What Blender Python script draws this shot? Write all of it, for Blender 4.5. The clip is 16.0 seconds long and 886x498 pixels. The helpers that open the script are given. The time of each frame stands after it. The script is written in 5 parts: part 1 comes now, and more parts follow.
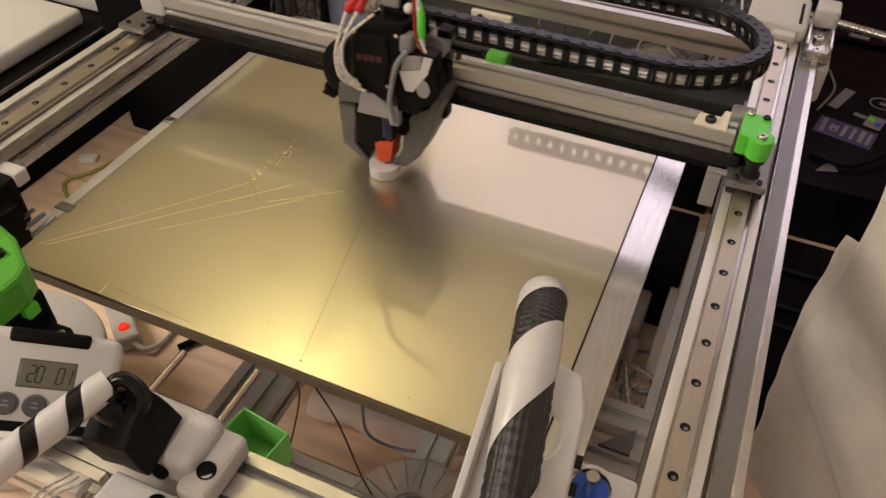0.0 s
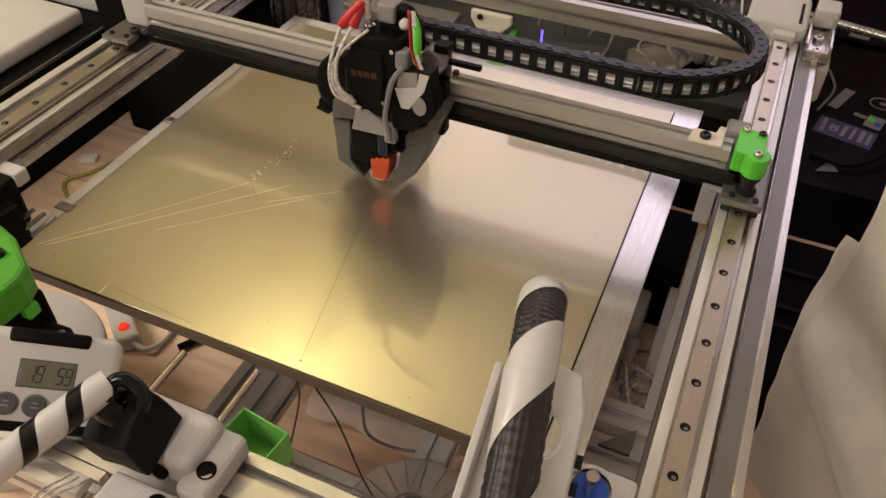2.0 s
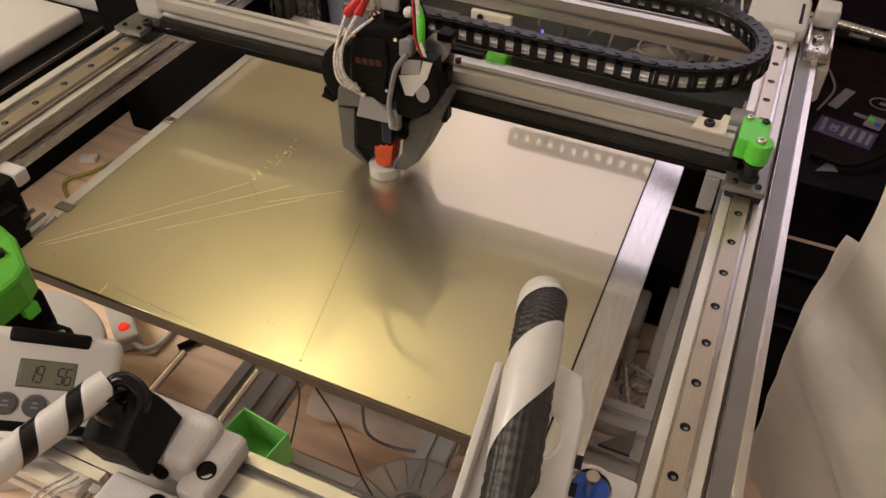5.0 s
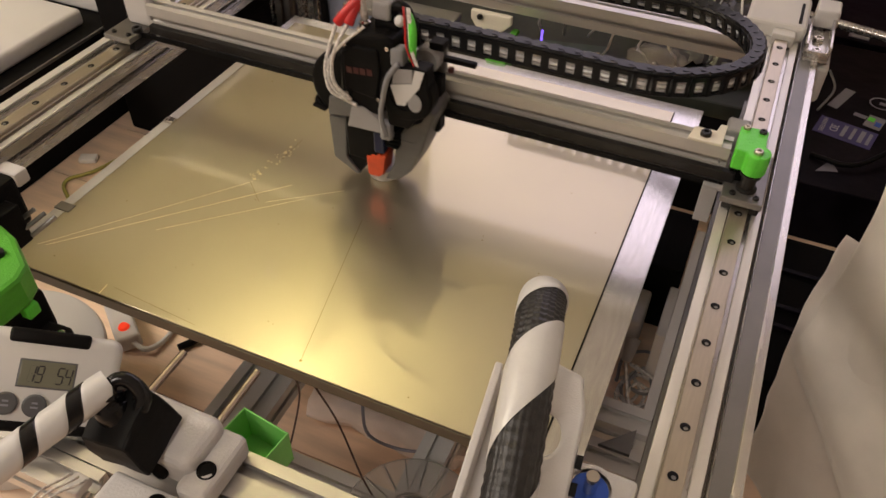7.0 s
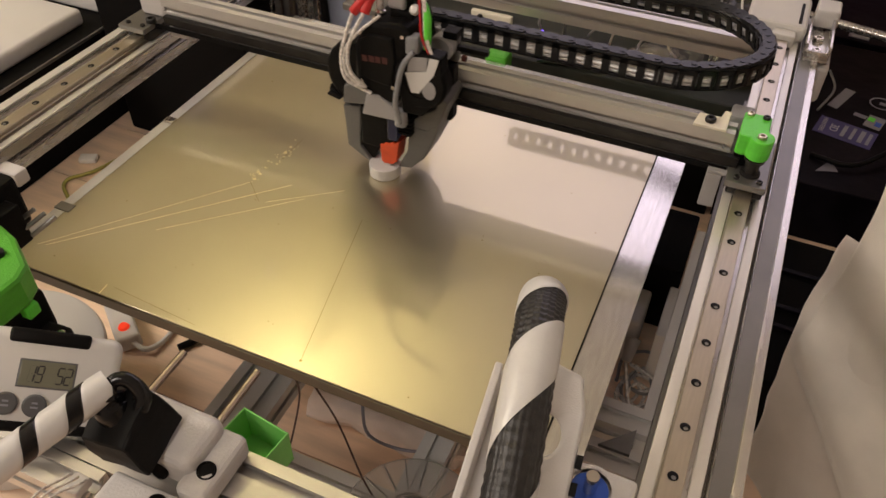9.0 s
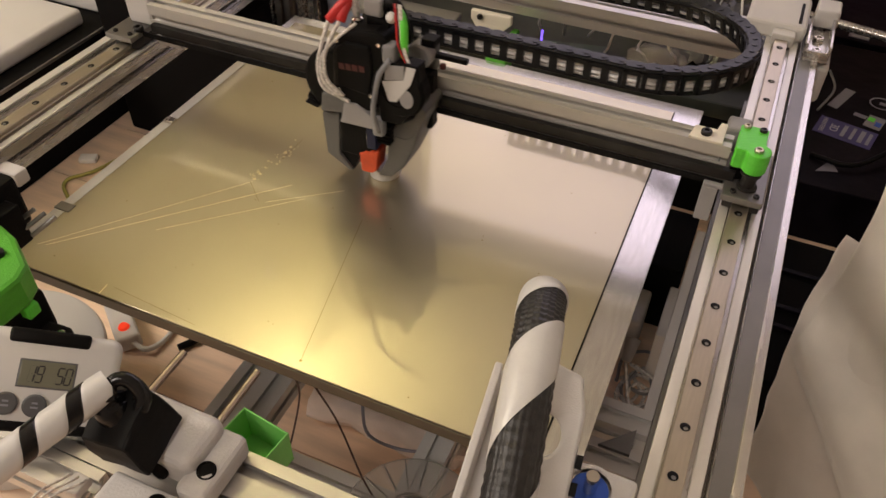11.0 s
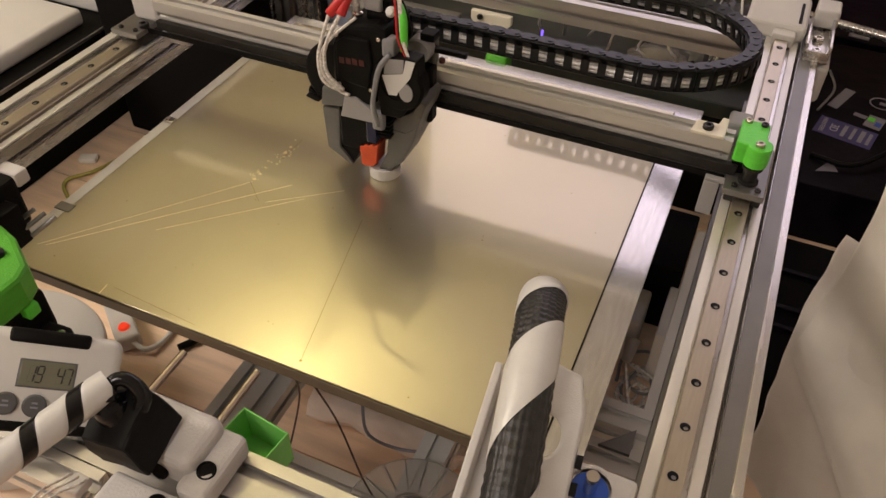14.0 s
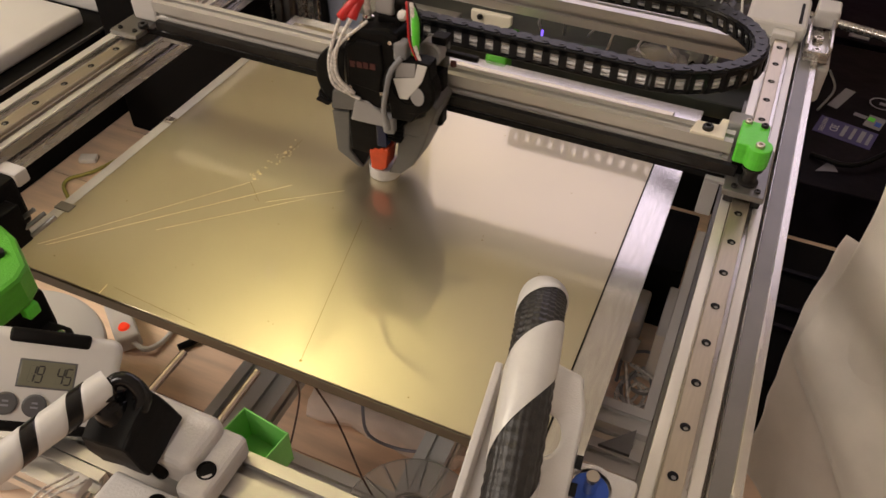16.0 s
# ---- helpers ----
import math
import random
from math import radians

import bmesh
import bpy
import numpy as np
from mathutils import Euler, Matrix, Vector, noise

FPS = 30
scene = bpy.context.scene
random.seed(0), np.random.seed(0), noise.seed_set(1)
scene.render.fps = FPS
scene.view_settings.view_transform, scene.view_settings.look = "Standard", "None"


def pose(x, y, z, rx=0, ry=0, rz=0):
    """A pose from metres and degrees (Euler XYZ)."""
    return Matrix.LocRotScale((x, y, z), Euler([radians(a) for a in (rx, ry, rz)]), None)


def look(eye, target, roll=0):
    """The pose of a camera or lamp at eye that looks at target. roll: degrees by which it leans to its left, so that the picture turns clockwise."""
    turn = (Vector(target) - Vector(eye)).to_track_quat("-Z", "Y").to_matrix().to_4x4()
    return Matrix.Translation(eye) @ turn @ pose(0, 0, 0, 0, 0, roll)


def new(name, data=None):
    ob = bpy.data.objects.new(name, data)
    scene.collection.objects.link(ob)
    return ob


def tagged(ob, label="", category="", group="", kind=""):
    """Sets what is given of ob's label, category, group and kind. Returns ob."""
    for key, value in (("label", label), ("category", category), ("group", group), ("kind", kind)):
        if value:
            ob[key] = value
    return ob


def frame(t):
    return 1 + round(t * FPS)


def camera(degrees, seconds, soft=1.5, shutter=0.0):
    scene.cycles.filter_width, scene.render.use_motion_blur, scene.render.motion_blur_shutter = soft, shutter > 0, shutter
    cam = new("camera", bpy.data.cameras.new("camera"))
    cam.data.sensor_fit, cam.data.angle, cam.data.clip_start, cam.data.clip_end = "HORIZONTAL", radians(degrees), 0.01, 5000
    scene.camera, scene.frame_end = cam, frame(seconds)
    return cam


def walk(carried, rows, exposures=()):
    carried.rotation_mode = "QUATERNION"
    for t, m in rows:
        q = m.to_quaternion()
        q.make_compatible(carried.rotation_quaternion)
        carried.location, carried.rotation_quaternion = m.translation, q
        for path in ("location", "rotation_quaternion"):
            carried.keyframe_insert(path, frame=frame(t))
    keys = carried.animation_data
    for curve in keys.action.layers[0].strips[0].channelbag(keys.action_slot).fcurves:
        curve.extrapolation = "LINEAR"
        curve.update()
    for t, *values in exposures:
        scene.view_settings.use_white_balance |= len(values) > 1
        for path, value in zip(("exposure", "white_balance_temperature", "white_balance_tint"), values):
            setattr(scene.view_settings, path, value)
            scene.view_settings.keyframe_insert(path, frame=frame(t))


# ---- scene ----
# ---------------------------------------------------------------- camera
EYE = Vector((-0.0358, -0.8998, 0.4443))
CAM_RIGHT, CAM_UP, CAM_BACK = (0.91582, 0.40130, 0.01551), (-0.28677, 0.62643, 0.72481), (0.28115, -0.66824, 0.68877)


def axes_pose(origin, ax, ay, az):
    m = Matrix((ax, ay, az)).transposed().to_4x4()
    m.translation = origin
    return m


cam = camera(59.17, 16.0, shutter=0.5)
CAM_POSE = axes_pose(EYE, CAM_RIGHT, CAM_UP, CAM_BACK)
walk(cam, [(0.0, CAM_POSE), (16.0, CAM_POSE)], exposures=[(0.0, -0.07), (16.0, -0.07)])

# ---------------------------------------------------------------- light
world = bpy.data.worlds.new("room_air")
scene.world = world
world.use_nodes = True
world.node_tree.nodes["Background"].inputs[0].default_value = (1.0, 0.82, 0.66, 1)
world.node_tree.nodes["Background"].inputs[1].default_value = 0.03


def area_lamp(name, eye, target, sx, sy, watts, color, spread=180, shape="RECTANGLE"):
    data = bpy.data.lights.new(name, "AREA")
    data.shape, data.size, data.size_y, data.energy, data.color = shape, sx, sy, watts, color
    data.spread = radians(spread)
    ob = new(name, data)
    ob.matrix_world = look(eye, target)
    return ob


# warm uplight under the ceiling, added unseen bluish panel behind the printer, ceiling lamp beside the desk
area_lamp("uplight_bulb", (-1.15, 0.43, 1.10), (-1.15, 0.43, 1.6), 0.055, 0.055, 10.5, (1.0, 0.89, 0.46), 145, shape="DISK")
area_lamp("back_panel_light", (-0.25, 0.92, 0.77), (-0.25, -0.5, 0.70), 1.2, 0.64, 2.95, (0.92, 0.79, 1.0), 130)
area_lamp("side_lamp_light", (-1.9, -1.0, 1.15), (-0.5, -0.5, -0.2), 0.8, 0.8, 27, (1.0, 0.87, 0.74))
area_lamp("room_lamp_light", (-0.25, -1.60, 1.50), (-0.10, -0.5, -0.2), 0.5, 0.5, 15, (1.0, 0.90, 0.80))


# ---------------------------------------------------------------- materials
def mat(name, color, rough=0.5, metal=0.0, vary=0.12, scale=30.0, bump=0.0, bump_scale=200.0, stretch=(1, 1, 1), coat=0.0, emit=None,
        transmission=0.0, per_piece=0.0, grain=0.08, spec=0.5):
    m = bpy.data.materials.new(name)
    m.use_nodes = True
    nt = m.node_tree
    b = nt.nodes["Principled BSDF"]
    tc, mp = nt.nodes.new("ShaderNodeTexCoord"), nt.nodes.new("ShaderNodeMapping")
    mp.inputs["Scale"].default_value = stretch
    nt.links.new(tc.outputs["Object"], mp.inputs["Vector"])
    n1, n2 = nt.nodes.new("ShaderNodeTexNoise"), nt.nodes.new("ShaderNodeTexNoise")
    n1.inputs["Scale"].default_value, n1.inputs["Detail"].default_value = scale, 4
    n2.inputs["Scale"].default_value, n2.inputs["Detail"].default_value = bump_scale, 5
    for n in (n1, n2):
        nt.links.new(mp.outputs[0], n.inputs["Vector"])
    hi = tuple(min(1.0, c * (1 + vary)) for c in color)
    lo = tuple(c * (1 - vary) for c in color)
    mix = nt.nodes.new("ShaderNodeMix")
    mix.data_type = "RGBA"
    mix.inputs[6].default_value, mix.inputs[7].default_value = (*lo, 1), (*hi, 1)
    ramp = nt.nodes.new("ShaderNodeMapRange")
    ramp.inputs[1].default_value, ramp.inputs[2].default_value = 0.3, 0.7
    nt.links.new(n1.outputs["Fac"], ramp.inputs[0])
    add = nt.nodes.new("ShaderNodeMath")
    add.operation = "MULTIPLY_ADD"
    add.inputs[1].default_value, add.inputs[2].default_value = grain * 4, -grain * 2
    nt.links.new(n2.outputs["Fac"], add.inputs[0])
    both = nt.nodes.new("ShaderNodeMath")
    both.use_clamp = True
    nt.links.new(ramp.outputs[0], both.inputs[0])
    nt.links.new(add.outputs[0], both.inputs[1])
    fac = both.outputs[0]
    if per_piece:
        info = nt.nodes.new("ShaderNodeObjectInfo")
        k = nt.nodes.new("ShaderNodeMath")
        k.operation, k.use_clamp = "MULTIPLY_ADD", True
        k.inputs[1].default_value = per_piece
        nt.links.new(info.outputs["Random"], k.inputs[0])
        nt.links.new(fac, k.inputs[2])
        fac = k.outputs[0]
    nt.links.new(fac, mix.inputs[0])
    nt.links.new(mix.outputs[2], b.inputs["Base Color"])
    rr = nt.nodes.new("ShaderNodeMapRange")
    rr.inputs[3].default_value, rr.inputs[4].default_value = max(0.02, rough * 0.85), min(1, rough * 1.15)
    nt.links.new(n1.outputs["Fac"], rr.inputs[0])
    nt.links.new(rr.outputs[0], b.inputs["Roughness"])
    b.inputs["Metallic"].default_value = metal
    b.inputs["Specular IOR Level"].default_value = spec
    b.inputs["Coat Weight"].default_value = coat
    b.inputs["Coat Roughness"].default_value = 0.1
    b.inputs["Transmission Weight"].default_value = transmission
    if bump:
        bp = nt.nodes.new("ShaderNodeBump")
        bp.inputs["Strength"].default_value, bp.inputs["Distance"].default_value = bump, 0.002
        nt.links.new(n2.outputs["Fac"], bp.inputs["Height"])
        nt.links.new(bp.outputs[0], b.inputs["Normal"])
    if emit:
        b.inputs["Emission Color"].default_value, b.inputs["Emission Strength"].default_value = (*emit[:3], 1), emit[3]
    return m


M_ALU = mat("anodised_aluminium", (0.60, 0.58, 0.55), 0.27, 0.9, 0.06, 14, 0.05, 300, (8, 1, 8))
M_ALU_X = mat("anodised_aluminium_cross", (0.60, 0.58, 0.55), 0.34, 0.85, 0.06, 14, 0.05, 300, (1, 8, 8))
M_ALU_DULL = mat("satin_aluminium_beam", (0.52, 0.50, 0.47), 0.52, 0.50, 0.06, 14, 0.05, 300, (1, 8, 8))
# paler copy of the aluminium, sheen on the beam tops put into its colour
M_ALU_LIGHT = mat("lit_aluminium_edge", (0.71, 0.685, 0.64), 0.36, 0.5, 0.05, 14, 0.04, 300, (8, 1, 8))
M_ALU_MATTE = mat("matte_anodised_beam", (0.60, 0.585, 0.57), 0.5, 0.15, 0.06, 14, 0.05, 300)
# darker aluminium: shade of channel and low parts in its colour, dull metal elsewhere
M_ALU_DARK = mat("shaded_dull_aluminium", (0.23, 0.222, 0.215), 0.42, 0.8, 0.12, 14, 0.05, 300)
M_PLATE = mat("brushed_plate", (0.68, 0.665, 0.66), 0.18, 0.75, 0.10, 14, 0.03, 160, (22, 3, 10))
M_STEEL = mat("rail_steel", (0.52, 0.465, 0.375), 0.38, 0.9, 0.06, 25, 0.04, 300, (20, 2, 20))
M_CHROME = mat("bright_steel", (0.75, 0.72, 0.68), 0.15, 1.0, 0.05, 40)
M_ROD = mat("dull_bright_steel", (0.46, 0.39, 0.37), 0.22, 1.0, 0.08, 40)
M_BLACK_STEEL = mat("black_steel", (0.022, 0.020, 0.019), 0.4, 0.3, 0.3, 40, spec=0.3)
M_GOLD = mat("gold_coated_sheet", (0.58, 0.532, 0.40), 0.058, 0.95, 0.04, 4, 0, 700, grain=0.02)


def add_wide_lobe(m, rough, share):
    """Satin coating: a second, rougher gloss beside the clear one."""
    nt = m.node_tree
    b1, out = nt.nodes["Principled BSDF"], nt.nodes["Material Output"]
    b2, mix = nt.nodes.new("ShaderNodeBsdfPrincipled"), nt.nodes.new("ShaderNodeMixShader")
    nt.links.new(b1.inputs["Base Color"].links[0].from_socket, b2.inputs["Base Color"])
    b2.inputs["Metallic"].default_value = b1.inputs["Metallic"].default_value
    b2.inputs["Roughness"].default_value = rough
    mix.inputs[0].default_value = share
    nt.links.new(b1.outputs[0], mix.inputs[1])
    nt.links.new(b2.outputs[0], mix.inputs[2])
    nt.links.new(mix.outputs[0], out.inputs["Surface"])


add_wide_lobe(M_GOLD, 0.41, 0.72)
M_SCRATCH = mat("pale_scratch", (0.90, 0.80, 0.52), 0.35, 0.6, 0.1, 60)
M_DARKMARK = mat("dark_scratch", (0.20, 0.16, 0.06), 0.5, 0.3, 0.1, 60)
M_FILM = mat("dried_glue_film", (0.66, 0.60, 0.38), 0.35, 0.7, 0.3, 200, 0.5, 400)
M_EDGE = mat("bed_edge_dark", (0.10, 0.085, 0.06), 0.45, 0.5, 0.2, 30)
M_WHITE = mat("white_printed_plastic", (0.56, 0.54, 0.525), 0.42, 0, 0.04, 20, 0.25, 500, (1, 1, 6))
M_WHITE_CASE = mat("white_moulded_plastic", (0.62, 0.605, 0.59), 0.35, 0, 0.03, 12, 0.03, 300)
M_CREAM = mat("cream_printed_plastic", (0.74, 0.69, 0.58), 0.45, 0, 0.05, 20, 0.25, 500, (1, 1, 6))
M_GREEN = mat("green_printed_plastic", (0.11, 0.62, 0.045), 0.38, 0, 0.10, 25, 0.3, 450, (1, 1, 6))
# darker copy of the green, with the corner cover's shade in its colour
M_GREEN_SHADE = mat("shaded_green_printed_plastic", (0.075, 0.36, 0.022), 0.42, 0, 0.12, 25, 0.3, 450, (1, 1, 6))
M_GREEN_PALE = mat("thin_green_plastic", (0.26, 0.72, 0.17), 0.4, 0, 0.10, 25, 0.15, 450, transmission=0.25)
M_WRAP = mat("black_cloth_tape", (0.008, 0.008, 0.008), 0.6, 0, 0.3, 50, 0.15, 160, spec=0.12)
M_GREY = mat("grey_printed_plastic", (0.105, 0.103, 0.10), 0.45, 0, 0.08, 25, 0.35, 450, (1, 1, 6))
M_LIGHTGREY = mat("light_grey_plastic", (0.30, 0.29, 0.29), 0.4, 0, 0.06, 25, 0.2, 450)
M_BLACK = mat("black_plastic", (0.006, 0.0055, 0.0055), 0.48, 0, 0.3, 40, 0.15, 400, spec=0.09)
M_CHAIN = mat("chain_nylon", (0.010, 0.010, 0.011), 0.36, 0, 0.25, 60, 0.1, 400, spec=0.24)
M_TAPE = mat("black_vinyl_tape", (0.006, 0.006, 0.0065), 0.20, 0, 0.3, 50, 0.3, 90, spec=0.35)
M_WTAPE = mat("white_vinyl_tape", (0.60, 0.59, 0.575), 0.30, 0, 0.04, 40, 0.25, 90)
M_BRAID = mat("braided_sleeve", (0.020, 0.019, 0.019), 0.38, 0, 0.4, 260, 0.2, 900)
M_SOCK = mat("orange_silicone", (0.62, 0.075, 0.02), 0.45, 0, 0.15, 60, 0.2, 300)
M_RED = mat("red_plastic", (0.52, 0.02, 0.02), 0.4, 0, 0.1, 60)
M_REDDARK = mat("dark_red_print", (0.055, 0.008, 0.008), 0.5, 0, 0.1, 60)
M_NAVY = mat("navy_plastic", (0.002, 0.007, 0.045), 0.4, 0, 0.1, 60)
M_BLUE = mat("blue_plastic", (0.02, 0.08, 0.42), 0.4, 0, 0.1, 60)
M_WIRE = mat("white_glass_braid", (0.66, 0.62, 0.58), 0.6, 0, 0.35, 350, 0.3, 700)
M_CABLE_GREY = mat("grey_cable", (0.22, 0.22, 0.23), 0.4, 0, 0.1, 60)
M_GREYCABLE = mat("pale_cable", (0.62, 0.61, 0.60), 0.22, 0, 0.4, 160, 0.1, 300)
M_LCD = mat("lcd_glass", (0.17, 0.17, 0.125), 0.22, 0, 0.06, 20, coat=0.6)
M_SEG = mat("lcd_segment", (0.012, 0.013, 0.011), 0.5, 0, 0.1, 60)
M_BUTTON = mat("grey_rubber_button", (0.09, 0.09, 0.095), 0.4, 0, 0.15, 60, 0.1, 300)
M_BARS = mat("pale_print", (0.25, 0.25, 0.29), 0.5, 0, 0.1, 60)
M_INK = mat("white_print", (0.50, 0.49, 0.55), 0.5, 0, 0.05, 60)
M_WOOD = mat("pale_pine", (0.80, 0.60, 0.45), 0.45, 0, 0.16, 7, 0.06, 60, (1, 9, 9), per_piece=0.3)
M_DESK_DARK = mat("black_lacquer", (0.004, 0.0035, 0.0035), 0.85, 0, 0.2, 10, spec=0.12)
M_BENCH = mat("dark_green_grey_top", (0.026, 0.030, 0.024), 0.45, 0, 0.5, 9, 0.2, 40, spec=0.25)
M_FABRIC = mat("off_white_fabric", (0.93, 0.89, 0.83), 0.8, 0, 0.06, 16, 0.35, 900)
M_PANEL = mat("dull_blue_panel", (0.26, 0.30, 0.40), 0.5, 0, 0.2, 12)
M_BOARD = mat("dark_green_board", (0.012, 0.035, 0.018), 0.4, 0, 0.3, 90)
M_PURPLE = mat("purple_cloth", (0.13, 0.055, 0.12), 0.8, 0, 0.35, 12, 0.3, 300, spec=0.2)
M_BOX = mat("dark_carton", (0.006, 0.0045, 0.007), 0.35, 0, 0.6, 14, 0.5, 30, spec=0.06)
M_BOXBLUE = mat("violet_carton", (0.05, 0.042, 0.16), 0.4, 0, 0.15, 30)
M_LABEL = mat("pale_label", (0.20, 0.19, 0.23), 0.45, 0, 0.12, 30)
M_SPOOL = mat("clear_plastic", (0.92, 0.90, 0.88), 0.08, 0, 0.03, 20, transmission=0.80)
M_FILMGREY = mat("grey_plastic_film", (0.075, 0.075, 0.09), 0.22, 0, 0.5, 25, 0.3, 60)
M_WALL = mat("warm_plaster", (0.62, 0.55, 0.48), 0.85, 0, 0.05, 6, 0.15, 120)
M_CEIL = mat("white_ceiling", (0.78, 0.74, 0.68), 0.9, 0, 0.03, 6)
M_NEON = mat("indicator_red", (0.7, 0.04, 0.01), 0.3, 0, 0.05, 60, emit=(1.0, 0.04, 0.01, 0.55))
M_UV = mat("violet_led", (0.2, 0.1, 0.8), 0.3, 0, 0.05, 60, emit=(0.22, 0.12, 1.0, 1.6))
M_BAG = mat("pale_bag_plastic", (0.78, 0.68, 0.63), 0.4, 0, 0.12, 22, 0.4, 90)
M_BROWNWIRE = mat("brown_wire", (0.05, 0.02, 0.015), 0.45, 0, 0.1, 60)
M_YELLOWWIRE = mat("yellow_green_wire", (0.36, 0.33, 0.08), 0.45, 0, 0.1, 60)


# ---------------------------------------------------------------- mesh helpers
def link(name, bm, material, parent=None, label=""):
    me = bpy.data.meshes.new(name)
    bm.normal_update()
    bm.to_mesh(me)
    bm.free()
    me.materials.append(material)
    ob = new(name, me)
    if parent is not None:
        ob.parent = parent
    if label:
        tagged(ob, label)
    return ob


def thing(name, label, category, group="", at=None, kind=""):
    ob = new(name)
    ob.empty_display_size = 0.02
    if at is not None:
        ob.matrix_world = at
    return tagged(ob, label, category, group, kind)


def soft(bm, limit=35, planes=False):
    """Smooth shading, with sharp edges; planes: large faces stay flat."""
    big = 0.0
    if planes and bm.faces:
        areas = sorted(f.calc_area() for f in bm.faces)
        big = max(areas[len(areas) // 2] * 3, areas[-1] * 0.02)
    for f in bm.faces:
        f.smooth = not (planes and f.calc_area() >= big)
    for e in bm.edges:
        if len(e.link_faces) == 2 and e.calc_face_angle(0) > radians(limit):
            e.smooth = False
    return bm


def add_box(bm, x0, x1, y0, y1, z0, z1, bev=0.0, seg=2, m=None):
    r = bmesh.ops.create_cube(bm, size=1)
    vs = r["verts"]
    t = Matrix.Translation(((x0 + x1) / 2, (y0 + y1) / 2, (z0 + z1) / 2)) @ Matrix.Diagonal((abs(x1 - x0), abs(y1 - y0), abs(z1 - z0), 1))
    if m is not None:
        t = m @ t
    bmesh.ops.transform(bm, matrix=t, verts=vs)
    if bev:
        es = list({e for v in vs for e in v.link_edges})
        bmesh.ops.bevel(bm, geom=es, offset=bev, segments=seg, affect="EDGES", profile=0.5)
    return bm


def box(*a, **k):
    return soft(add_box(bmesh.new(), *a, **k), planes=True)


def add_cyl(bm, p0, p1, r0, r1=None, seg=20, caps=True):
    p0, p1 = Vector(p0), Vector(p1)
    d = p1 - p0
    q = d.to_track_quat("Z", "Y").to_matrix().to_4x4()
    bmesh.ops.create_cone(bm, cap_ends=caps, segments=seg, radius1=r0, radius2=r0 if r1 is None else r1, depth=d.length,
                          matrix=Matrix.Translation((p0 + p1) / 2) @ q)
    return bm


def cyl(*a, **k):
    return soft(add_cyl(bmesh.new(), *a, **k))


def lathe(profile, seg=32, m=None):
    """A turned shape from (radius, height) pairs."""
    bm = bmesh.new()
    rings = []
    for r, z in profile:
        if r < 1e-6:
            rings.append([bm.verts.new((0, 0, z))])
        else:
            rings.append([bm.verts.new((r * math.cos(2 * math.pi * i / seg), r * math.sin(2 * math.pi * i / seg), z)) for i in range(seg)])
    for a, b in zip(rings, rings[1:]):
        for i in range(seg):
            j = (i + 1) % seg
            if len(a) == 1 and len(b) == 1:
                continue
            if len(a) == 1:
                bm.faces.new((a[0], b[i], b[j]))
            elif len(b) == 1:
                bm.faces.new((a[i], a[j], b[0]))
            else:
                bm.faces.new((a[i], a[j], b[j], b[i]))
    bmesh.ops.recalc_face_normals(bm, faces=bm.faces[:])
    if m is not None:
        bmesh.ops.transform(bm, matrix=m, verts=bm.verts[:])
    return soft(bm)


def prism(points, depth, m=None, bev=0.0, hole=None):
    """A plate with the outline points (x, y), from z = 0 to depth."""
    bm = bmesh.new()
    lo = [bm.verts.new((x, y, 0)) for x, y in points]
    hi = [bm.verts.new((x, y, depth)) for x, y in points]
    n = len(points)
    if hole is None:
        bm.faces.new(lo[::-1]), bm.faces.new(hi)
    else:
        hl = [bm.verts.new((x, y, 0)) for x, y in hole]
        hh = [bm.verts.new((x, y, depth)) for x, y in hole]
        k = len(hole)
        for loop, inner in ((lo, hl), (hi, hh)):
            es = [bm.edges.new((loop[i], loop[(i + 1) % n])) for i in range(n)] + [bm.edges.new((inner[i], inner[(i + 1) % k])) for i in range(k)]
            bmesh.ops.triangle_fill(bm, edges=es, use_beauty=True)
        for i in range(k):
            bm.faces.new((hh[i], hh[(i + 1) % k], hl[(i + 1) % k], hl[i]))
    for i in range(n):
        bm.faces.new((lo[i], lo[(i + 1) % n], hi[(i + 1) % n], hi[i]))
    bmesh.ops.recalc_face_normals(bm, faces=bm.faces[:])
    if bev:
        es = [e for e in bm.edges if len(e.link_faces) == 2 and e.calc_face_angle(0) > radians(50)]
        bmesh.ops.bevel(bm, geom=es, offset=bev, segments=2, affect="EDGES", profile=0.5)
    if m is not None:
        bmesh.ops.transform(bm, matrix=m, verts=bm.verts[:])
    return soft(bm, planes=bool(bev))


def spline(pts, n):
    """n points on a smooth line through pts."""
    p = [Vector(q) for q in pts]
    p = [p[0] * 2 - p[1]] + p + [p[-1] * 2 - p[-2]]
    out = []
    for i in range(n):
        u = i / (n - 1) * (len(p) - 3)
        k = min(int(u), len(p) - 4)
        u -= k
        a, b, c, d = p[k:k + 4]
        out.append(0.5 * (2 * b + (c - a) * u + (2 * a - 5 * b + 4 * c - d) * u * u + (3 * b - a - 3 * c + d) * u ** 3))
    return out


